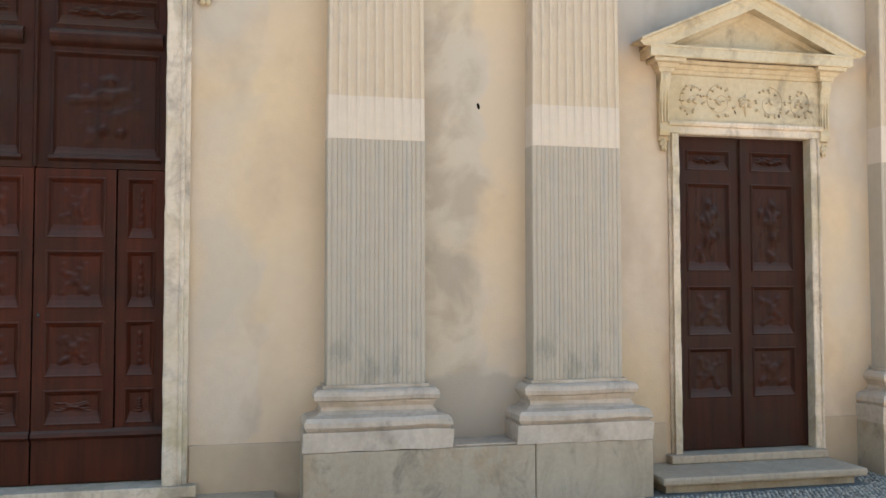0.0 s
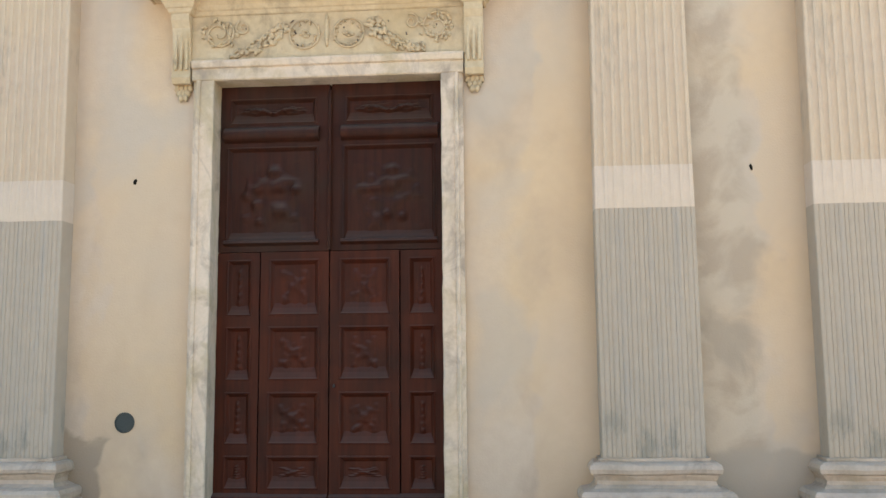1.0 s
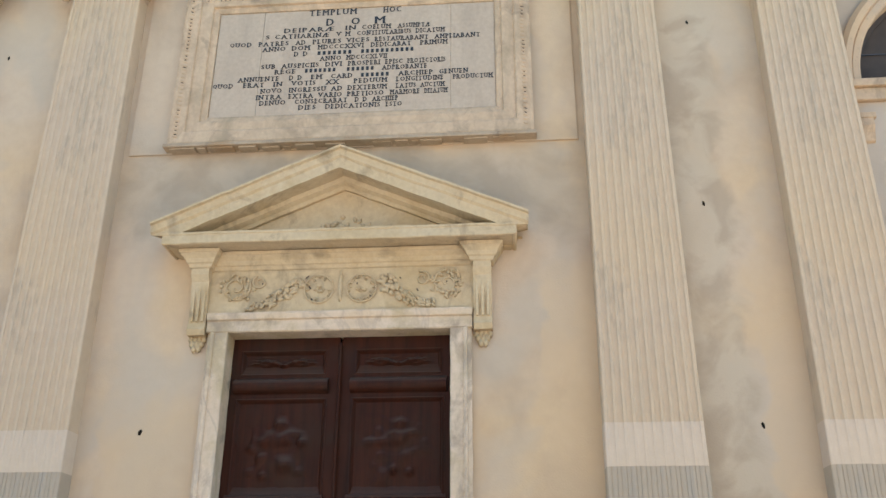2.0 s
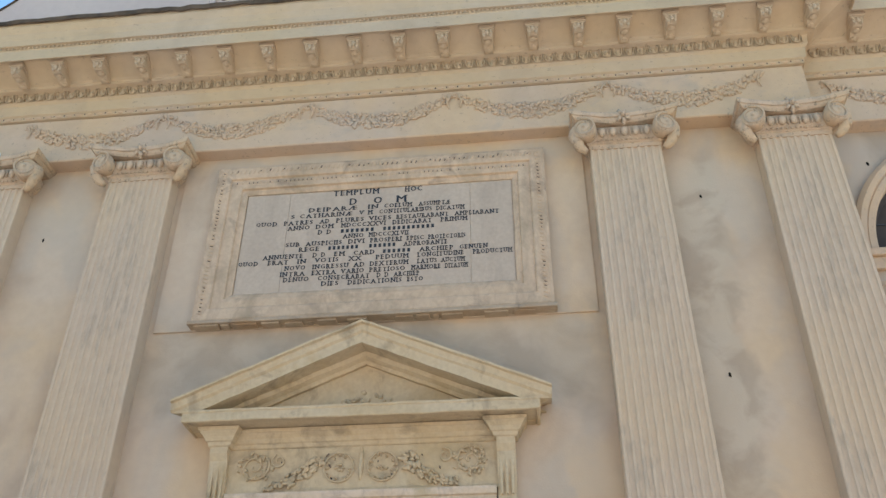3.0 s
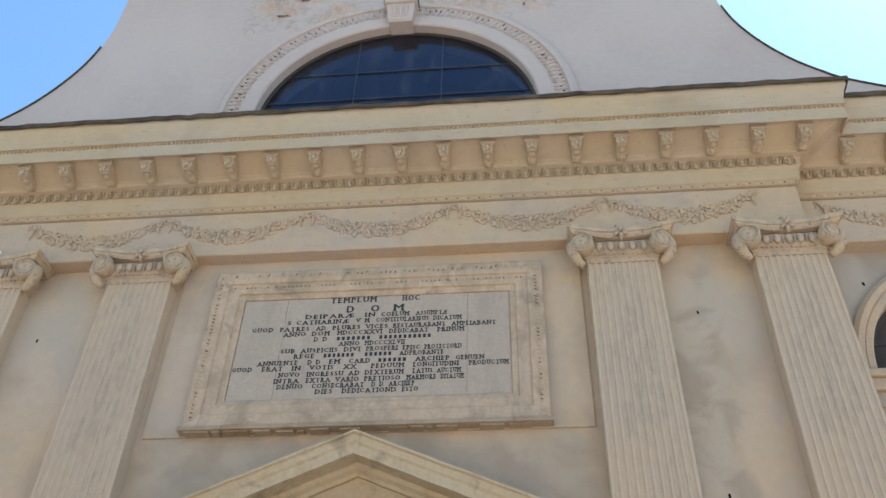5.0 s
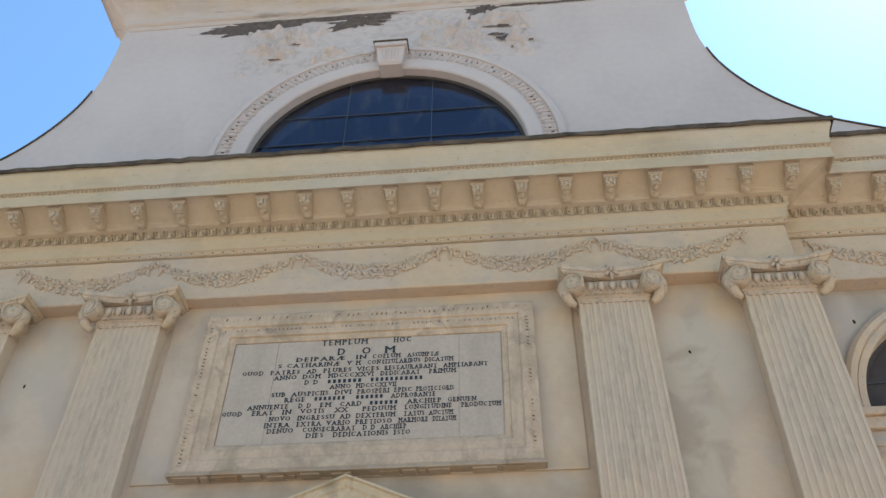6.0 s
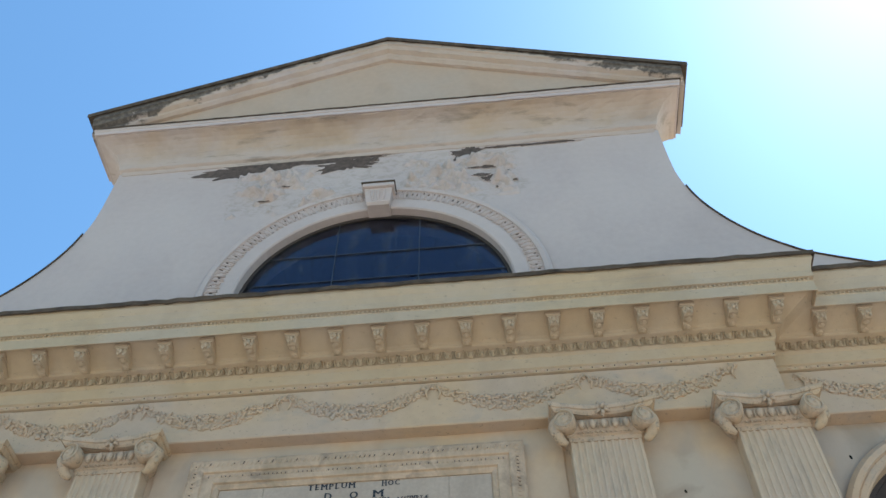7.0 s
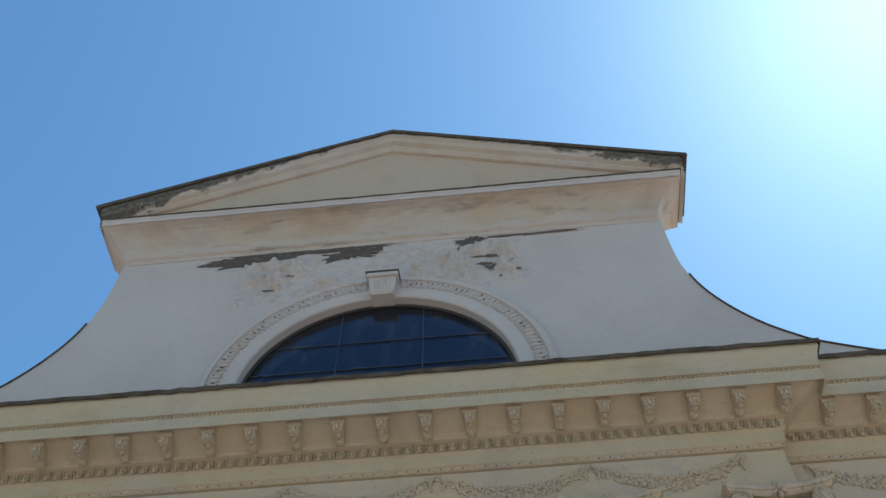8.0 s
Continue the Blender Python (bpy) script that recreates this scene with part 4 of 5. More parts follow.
def half_round(name, cx, sill, r, ro, y, label, mat, depth, bottom, teeth, bars, pane):
    """A half-round window: archivolt, keyed reveal, glass, glazing bars."""
    root = thing(name, label, "window", kind="structure")
    prof = [(r, depth), (r, y - 0.03), (r + 0.02, y - 0.05), (ro - 0.62 * (ro - r), y - 0.055), (ro - 0.60 * (ro - r), y - 0.045), (ro - 0.12, y - 0.05), (ro - 0.11, y - 0.085), (ro - 0.05, y - 0.095), (ro, y - 0.06), (ro, y + 0.02), (r + 0.06, y + 0.02), (r + 0.06, depth)]
    bm = bmesh.new()
    loops = []
    for i in range(49):
        a = math.pi * i / 48
        loops.append([(cx + q * math.cos(a), yy, sill + q * math.sin(a)) for q, yy in prof])
    if bottom < sill:
        loops = [[(cx + q, yy, bottom) for q, yy in prof]] + loops + [[(cx - q, yy, bottom) for q, yy in prof]]
    rings(bm, loops)
    part("archivolt", bm, mat, root, "moulded plaster arch")
    if teeth:
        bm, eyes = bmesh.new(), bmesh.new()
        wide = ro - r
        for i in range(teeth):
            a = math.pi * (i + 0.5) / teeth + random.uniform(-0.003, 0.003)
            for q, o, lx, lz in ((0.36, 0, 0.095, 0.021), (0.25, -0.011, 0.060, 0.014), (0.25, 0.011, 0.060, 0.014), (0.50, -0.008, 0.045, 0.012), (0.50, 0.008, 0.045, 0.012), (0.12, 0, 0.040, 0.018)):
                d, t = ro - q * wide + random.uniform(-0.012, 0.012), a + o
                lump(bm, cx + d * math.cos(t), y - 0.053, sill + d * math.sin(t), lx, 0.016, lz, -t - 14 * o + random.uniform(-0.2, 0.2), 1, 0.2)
            # dark ticks paint the shade that falls between the leaves
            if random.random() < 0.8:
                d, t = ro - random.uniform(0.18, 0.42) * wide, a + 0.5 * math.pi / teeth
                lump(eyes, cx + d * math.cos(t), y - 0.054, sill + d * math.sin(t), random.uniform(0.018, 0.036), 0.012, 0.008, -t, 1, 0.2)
        tagged(part("hollow_shade", eyes, mortar_shade_mat, root, "dark ticks painting the shade between the border leaves"), kind="stuff")
        part("leaf_border", bm, mat, root)
    bm = bmesh.new()
    pts = arch_pts(cx, sill, r + 0.03) + ([(cx - r - 0.03, bottom), (cx + r + 0.03, bottom)] if bottom < sill else [])
    poly_prism(bm, pts, depth, depth + 0.012)
    g = part("pane", bm, pane, root, "dark reflecting glass")
    g.visible_shadow = False
    bm = bmesh.new()
    ring = [(r - 0.045, depth - 0.001), (r - 0.045, depth - 0.03), (r + 0.02, depth - 0.035), (r + 0.02, depth - 0.001)]
    rings(bm, [[(cx + q * math.cos(math.pi * i / 48), yy, sill + q * math.sin(math.pi * i / 48)) for q, yy in ring] for i in range(49)])
    part("window_frame", bm, sash_mat, root, "narrow dark brown wooden frame")
    for kind_, t in bars:
        bm = bmesh.new()
        if kind_ == "h":
            w = math.sqrt(max((r + 0.03) ** 2 - max(t - sill, 0) ** 2, 0))
            box(bm, cx - w, cx + w, depth - 0.02, depth - 0.001, t - 0.0035, t + 0.0035)
        else:
            box(bm, cx + t - 0.004, cx + t + 0.004, depth - 0.018, depth - 0.001, bottom, sill + math.sqrt((r + 0.03) ** 2 - t * t))
        part("glazing_bar", bm, lead_mat, root)
    return root


win = half_round("window_1", 0, AC, AR, AO, 0.0, "large half-round gable window with dark blue reflecting glass", upper_mat, 0.13, 9.9, 84,
                 [("h", 11.35), ("h", 11.95), ("v", -0.62), ("v", 0.62)], glass_mat)
bm = bmesh.new()
rings(bm, [[(x * a, y, z) for x, y in ((-1, -0.17 - d), (1, -0.17 - d), (1, 0.12), (-1, 0.12))] for z, a, d in ((12.82, 0.17, -0.04), (12.86, 0.185, 0.0), (13.15, 0.215, 0.05))])
for x in (-0.09, 0, 0.09):
    tube(bm, [(x * 0.9, -0.170, 12.89), (x, -0.195, 12.97), (x * 1.08, -0.214, 13.09), (x * 1.08, -0.20, 13.13)], [0.016, 0.022, 0.026, 0.012], 8)
key = part("keystone", bm, upper_mat, win, "fluted plaster keystone")
bm = bmesh.new()
box(bm, -0.25, 0.25, -0.27, 0.02, 13.15, 13.24, 0.02)
part("keystone_cap", bm, upper_mat, key)
bm = bmesh.new()
box(bm, -0.265, 0.265, -0.285, 0.02, 13.241, 13.262)
part("lead_cover", bm, flash_mat, key)

win2 = half_round("window_2", SX, 6.65, 1.25, 1.46, SB, "half-round side window with a broad plaster surround", frieze_mat, SB + 0.18, 6.65, 0, [("h", 7.1), ("v", 0.0), ("v", -0.6), ("v", 0.6)], dusty_mat)
bm = bmesh.new()
box(bm, SX - 1.49, SX + 1.49, SB - 0.10, SB + 0.2, 6.56, 6.65, 0.015)
box(bm, SX - 1.44, SX + 1.44, SB - 0.06, SB + 0.01, 6.42, 6.5605, 0.015)
part("window_sill", bm, frame_mat, win2, "moulded plaster sill")
for x in (SX - 1.32, SX + 1.32):
    bm = bmesh.new()
    box(bm, x - 0.11, x + 0.11, SB - 0.09, SB + 0.01, 6.20, 6.26, 0.01)
    rings(bm, [[(q, y, z) for y, z in ((SB + 0.01, 5.95), (SB - 0.03, 5.97), (SB - 0.05, 6.05), (SB - 0.08, 6.12), (SB - 0.08, 6.2), (SB + 0.01, 6.2))] for q in (x - 0.08, x + 0.08)])
    part("bracket", bm, frame_mat, win2, "small fluted bracket")

# ---------------------------------------------------------------- portals
def leafy(bm, x, y, z, size, count, turn=0.0):
    for _ in range(count):
        lump(bm, x + random.uniform(-1, 1) * size, y - random.uniform(0, 0.012), z + random.uniform(-1, 1) * size * 0.7,
             size * random.uniform(0.3, 0.6), 0.026, size * random.uniform(0.2, 0.38), turn + random.uniform(-0.7, 0.7), 1)


def portal(cx, wy, a, jw, zt, zl, zf, zc, half, tip, peak, proj, label, big):
    """A stone door surround with consoles and a pediment. a: half opening; jw: jamb width; heights: opening, lintel, frieze, cornice; half, tip, peak: pediment."""
    root = thing("portal_surround", label, "door surround", "stone portals of the church front")
    yf = wy - 0.08 if big else wy - 0.05
    for s in (1, -1):
        bm = bmesh.new()
        prof = [(0, wy + 0.26), (0, yf + 0.01), (0.012, yf), (jw * 0.62, yf), (jw * 0.64, yf - 0.012), (jw * 0.74, yf - 0.02), (jw * 0.80, yf - 0.02), (jw * 0.82, yf + 0.015), (jw, yf + 0.03), (jw, wy + 0.005), (0.05, wy + 0.005), (0.05, wy + 0.26)]
        rings(bm, long_loops([(cx + s * (a + o), y, 0.0) for o, y in prof], [(cx + s * (a + o), y, zt) for o, y in prof], 0.09, 0.005))
        part("jamb", bm, marble_mat, root, "veined white marble jamb")
    bm = bmesh.new()
    prof = [(wy + 0.26, zt), (yf + 0.01, zt), (yf, zt + 0.012), (yf, zt + (zl - zt) * 0.6), (yf - 0.02, zt + (zl - zt) * 0.66), (yf - 0.03, zl - 0.02), (yf - 0.03, zl), (wy + 0.005, zl), (wy + 0.005, zt + 0.05), (wy + 0.26, zt + 0.05)]
    rings(bm, long_loops([(cx - a - jw - 0.01, y, z) for y, z in prof], [(cx + a + jw + 0.01, y, z) for y, z in prof], 0.1, 0.004))
    part("lintel", bm, marble_mat, root, "weathered marble lintel")
    fy = wy - 0.06 if big else wy - 0.04
    bm = bmesh.new()
    box(bm, cx - a - jw - 0.03, cx + a + jw + 0.03, fy, wy + 0.01, zl + 0.002, zf, 0.006)
    fr = part("frieze", bm, portal_mat, root, "carved stone frieze")
    bm = bmesh.new()
    h = zf - zl
    zm = zl + h * 0.48
    if big:
        for s in (1, -1):
            pts = [(s * 0.2 + 0.135 * math.cos(t), fy - 0.012, zm + 0.02 + 0.135 * math.sin(t)) for t in [k * math.tau / 20 for k in range(21)]]
            tube(bm, [(cx + q[0], q[1], q[2]) for q in pts], [0.009] * 21, 5)
            for k in range(12):
                leafy(bm, cx + s * 0.2 + 0.115 * math.cos(k * 0.53), fy - 0.003, zm + 0.02 + 0.115 * math.sin(k * 0.53), 0.028, 3, k * 0.53)
            leafy(bm, cx + s * 0.2, fy - 0.002, zm + 0.02, 0.045, 8)
            for k in range(9):
                t = k / 8
                leafy(bm, cx + s * (0.40 + 0.42 * t), fy - 0.005, zm + 0.09 - 0.23 * math.sin(t * 1.6), 0.075 - 0.025 * t, 9, s * 0.6)
            spiral(bm, cx + s * 0.98, fy - 0.012, zm + 0.05, 0.13, 1.6, s, 0.013, 0.5, 26)
            for k in range(16):
                ang = k * 0.9
                leafy(bm, cx + s * 0.98 + 0.12 * math.cos(ang), fy - 0.005, zm + 0.05 + 0.11 * math.sin(ang), 0.048, 3, ang)
            spiral(bm, cx + s * 0.76, fy - 0.012, zm + 0.10, 0.06, 1.4, -s, 0.012, 2.0, 18)
        lump(bm, cx, fy, zm + 0.05, 0.025, 0.03, 0.16, 0, 2)
    else:
        for s in (1, -1):
            for xs, r, turn in ((0.27, 0.15, 1.6), (0.58, 0.13, 1.0)):
                spiral(bm, cx + s * xs, fy - 0.001, zm, r, 1.3, -s, 0.008, turn, 26)
                for k in range(9):
                    t = turn + k * 0.7
                    leafy(bm, cx + s * xs + r * 0.9 * math.cos(t), fy - 0.001, zm + r * 0.9 * math.sin(t), 0.040, 2, -t)
                leafy(bm, cx + s * xs, fy - 0.002, zm, 0.05, 5)
        leafy(bm, cx, fy - 0.005, zm, 0.06, 9)
        lump(bm, cx, fy, zm - 0.03, 0.02, 0.025, 0.12)
    part("carving", bm, portal_mat, fr, "carved scrolls and leaves", smooth=True)
    # dark specks paint shade into the hollows of the scrolls
    bm = bmesh.new()
    for k in range(14 if big else 5):
        lump(bm, cx + random.uniform(-0.92, 0.92) * (a + jw - 0.06), fy - 0.006, zm + random.uniform(-0.13, 0.15), random.uniform(0.005, 0.010), 0.008, random.uniform(0.010, 0.026), random.uniform(-0.9, 0.9), 1, 0.2)
    tagged(part("hollow_shade", bm, mortar_shade_mat, fr, "dark specks painting the shade in hollows of the carving"), kind="stuff")
    # consoles
    for s in (1, -1):
        xc = cx + s * (a + jw + (0.105 if big else 0.05))
        w = 0.082 if big else 0.052
        pr = 0.16 if big else 0.10
        side = [(wy + 0.005, zt - 0.02), (wy - pr * 0.55, zt - 0.02), (wy - pr * 0.7, zt + 0.03), (wy - pr * 0.6, zt + 0.09), (wy - pr * 0.55, zt + 0.2), (wy - pr * 0.75, zf - 0.12), (wy - pr, zf - 0.06), (wy - pr, zf), (wy + 0.005, zf)]
        bm = bmesh.new()
        rings(bm, [[(x, y, z) for y, z in side] for x in (xc - w, xc + w)])
        for o in (-0.6, 0, 0.6):
            box(bm, xc + o * w - w * 0.16, xc + o * w + w * 0.16, wy - pr * 0.72, wy - pr * 0.4, zt + 0.1, zf - 0.09, 0.006)
        con = part("console", bm, portal_mat, root, "fluted stone console")
        bm = bmesh.new()
        for row in range(3):
            for k in range(4 - row):
                lump(bm, xc + (k - 1.5 + row / 2) * w * 0.48, wy - 0.018 - 0.006 * row, zt - 0.045 - 0.045 * row, w * 0.36, 0.022, 0.042, (k - 1.5 + row / 2) * -0.16, 1, 0.18)
        part("leaf_drop", bm, portal_mat, con, smooth=True)
    # bed moulding, breaking forward over the consoles, and corona
    w, pr = (0.095, 0.16) if big else (0.075, 0.10)
    xo, xi = a + jw + (0.20 if big else 0.112), a + jw + (0.01 if big else -0.012)
    zk = zc + 0.022
    bed = [(-0.03, zf), (0.0, zf + 0.002), (0.012, zf + 0.012), (0.018, zf + 0.04), (0.034, zf + 0.05), (0.05, zf + 0.085), (0.085, zk - 0.035), (0.095, zk - 0.03), (0.10, zk), (-0.03, zk)]
    plan = [(-xo, wy + 0.01), (-xo, wy - pr), (-xi, wy - pr), (-xi, fy), (xi, fy), (xi, wy - pr), (xo, wy - pr), (xo, wy + 0.01)]
    part("bed_moulding", sweep(bmesh.new(), [(cx + x, y) for x, y in plan], bed), portal_mat, root, "receding bed moulding with blocks over the consoles")
    hc = half - 0.09
    crown = [(-0.3, zk + 0.012), (-0.035, zk + 0.012), (-0.03, zk), (-0.008, zk), (0.0, zk + 0.008), (0.0, zk + 0.085), (0.008, zk + 0.095), (0.008, zk + 0.112), (-0.3, zk + 0.125)]
    part("cornice", sweep(bmesh.new(), [(cx - hc, wy + 0.01), (cx - hc, wy - proj * 0.93), (cx + hc, wy - proj * 0.93), (cx + hc, wy + 0.01)], crown, 0.006), portal_mat, root, "thin projecting stone cornice band")
    bm = bmesh.new()
    box(bm, cx - hc + 0.05, cx + hc - 0.05, wy - proj * 0.93 + 0.28, wy + 0.01, zk + 0.002, zk + 0.118)
    part("cornice_core", bm, portal_mat, root)
    # pediment: broad raking cornice, deep soffit, tympanum set far back
    k = (peak - tip) / half
    face = 0.215 if big else 0.17
    zb = zk + 0.113
    yt = wy - 0.05
    bm = bmesh.new()
    xe = (peak - 0.12 - zb) / k
    poly_prism(bm, [(cx - xe, zb), (cx + xe, zb), (cx, peak - 0.12)], yt, wy + 0.01)
    part("tympanum", bm, portal_mat, root)
    if big:
        bm = bmesh.new()
        for q in range(70):
            t = random.uniform(-1, 1)
            lump(bm, cx + t * xe * 0.34, yt, zb + random.uniform(0.02, 0.30) * (1 - abs(t)), random.uniform(0.02, 0.05), 0.022, random.uniform(0.012, 0.03), random.uniform(0, 3), 1, 0.2)
        part("carving", bm, portal_mat, root, "worn carved relief", smooth=True)
    R_ = [(wy + 0.005, 0.0), (wy - proj - 0.03, 0.0), (wy - proj - 0.03, -0.022), (wy - proj, -0.032), (wy - proj * 0.985, -face * 0.45), (wy - proj * 0.93, -face * 0.55), (wy - proj * 0.92, -face),
          (wy - proj * 0.80, -face), (wy - proj * 0.78, -face + 0.012), (wy - proj * 0.42, -face + 0.012), (wy - proj * 0.38, -face - 0.03), (wy - proj * 0.26, -face - 0.055), (wy - proj * 0.22, -face - 0.09), (wy + 0.005, -face - 0.09)]
    for s in (1, -1):
        bm = bmesh.new()
        foot = []
        for y, dz in R_:
            # the lower edges stop on the corona, the top runs on to the tip
            x = min(half + 0.02, (peak + dz - zb + 0.02) / k) if dz < -0.04 else half + 0.02
            foot.append((cx + s * x, y, peak + dz - k * x))
        rings(bm, long_loops([(cx, y, peak + dz) for y, dz in R_], foot, 0.1, 0.006))
        part("raking_cornice", bm, portal_mat, root, "broad raking stone cornice")
    return root


portal(0, 0.0, 1.015, 0.19, 4.055, 4.235, 4.66, 4.80, 1.72, 5.04, 5.78, 0.40, "yellowed stone portal with carved frieze, consoles and pediment", True)
portal(SX, SB, 0.71, 0.105, 3.03, 3.15, 3.60, 3.70, 1.17, 3.885, 4.40, 0.24, "small yellowed stone portal with carved frieze and pediment", False)


# ---------------------------------------------------------------- doors
def panel(bm, x0, x1, z0, z1, y, sunk=0.028, border=0.045):
    """A moulded sunk panel set in the leaf: sloping frame and raised bead round a flat field."""
    loops = [[(x0 + o, yy, z0 + o * f), (x1 - o, yy, z0 + o * f), (x1 - o, yy, z1 - o), (x0 + o, yy, z1 - o)] for o, yy, f in
             ((0, y + 0.02, 1), (0, y - 0.006, 1), (border * 0.2, y - 0.010, 1), (border * 0.4, y - 0.002, 1), (border * 0.6, y + sunk * 0.55, 1.9), (border * 0.85, y + sunk, 2.2))]
    vs = [[bm.verts.new(q) for q in l] for l in loops]
    for a, b in zip(vs, vs[1:]):
        for i in range(4):
            bm.faces.new((a[i], a[(i + 1) % 4], b[(i + 1) % 4], b[i]))
    bm.faces.new(vs[-1])


def leaf_frame(bm, x0, x1, z0, z1, y, holes, thick=0.06):
    """Stiles and rails: the flat front round a grid of holes (x0, x1, z0, z1)."""
    xs = sorted({x0, x1, *[h[0] for h in holes], *[h[1] for h in holes]})
    zs = sorted({z0, z1, *[h[2] for h in holes], *[h[3] for h in holes]})
    for a, b in zip(xs, xs[1:]):
        for c, d in zip(zs, zs[1:]):
            mx, mz = (a + b) / 2, (c + d) / 2
            if not any(h[0] < mx < h[1] and h[2] < mz < h[3] for h in holes):
                box(bm, a, b, y, y + thick, c, d)
    bmesh.ops.remove_doubles(bm, verts=bm.verts, dist=1e-5)


def carve(bm, cx, cz, w, h, y, style):
    """Worn low relief: a field raised by rounded forms, soft at its edges."""
    seeds = []
    if style == "scroll":
        for s in (1, -1):
            for k in range(14):
                a, r = k * 0.75, 0.34 * (1 - k / 16)
                seeds.append((s * (0.52 + r * math.cos(a)), 1.6 * r * math.sin(a), 0.07, 0.16, 1.0))
            seeds += [(s * 0.16 * k, -0.35 + 0.18 * k, 0.08, 0.2, 0.9) for k in range(3)]
    elif style == "rosette":
        for k in range(4):
            a = k * math.tau / 4 + math.tau / 8
            for t in (0.3, 0.6, 0.85, 1.1):
                b = a + random.uniform(-0.25, 0.25)
                seeds.append((t * math.cos(b), t * math.sin(b), random.uniform(0.10, 0.2), random.uniform(0.10, 0.2), random.uniform(0.5, 1.0)))
        seeds += [(random.uniform(-0.8, 0.8), random.uniform(-0.8, 0.8), 0.12, 0.12, random.uniform(0.3, 0.7)) for _ in range(10)]
        seeds.append((0, 0, 0.24, 0.24, 0.9))
    elif style == "spear":
        seeds = [(0, -0.8 + 0.4 * k, 0.5 - 0.06 * k, 0.14, 1.0) for k in range(5)]
    else:
        seeds = [(0.05, 0.62, 0.15, 0.11, 1.5), (0.05, 0.2, 0.30, 0.24, 1.2), (0.1, -0.35, 0.34, 0.28, 0.9), (0.45, 0.38, 0.22, 0.07, 0.9), (-0.45, 0.15, 0.18, 0.1, 0.9)]
        seeds += [(random.uniform(-0.85, 0.85), random.uniform(-0.9, 0.6), random.uniform(0.05, 0.16), random.uniform(0.05, 0.16), random.uniform(0.3, 0.9)) for _ in range(22)]
    n = 30 if style in ("relief", "scroll") else 20
    amp = {"relief": 0.040, "scroll": 0.032, "rosette": 0.017, "spear": 0.020}[style]
    grid = []
    for i in range(n + 1):
        row = []
        for k in range(n + 1):
            u, v = -1.1 + 2.2 * i / n, -1.1 + 2.2 * k / n
            q = sum(g * math.exp(-((u - a) / sa) ** 2 - ((v - b) / sb) ** 2) for a, b, sa, sb, g in seeds)
            q += 0.25 * noise.noise(Vector((u * 4 + cx * 9, v * 4 + cz * 7, 1.3)))
            fade = min(1.0, 6 * (1.1 - abs(u)), 6 * (1.1 - abs(v)))
            row.append(bm.verts.new((cx + u * w, y + 0.0055 - amp * 1.25 * min(q, 1.6) * max(fade, 0), cz + v * h)))
        grid.append(row)
    for i in range(n):
        for k in range(n):
            bm.faces.new((grid[i][k], grid[i + 1][k], grid[i + 1][k + 1], grid[i][k + 1]))


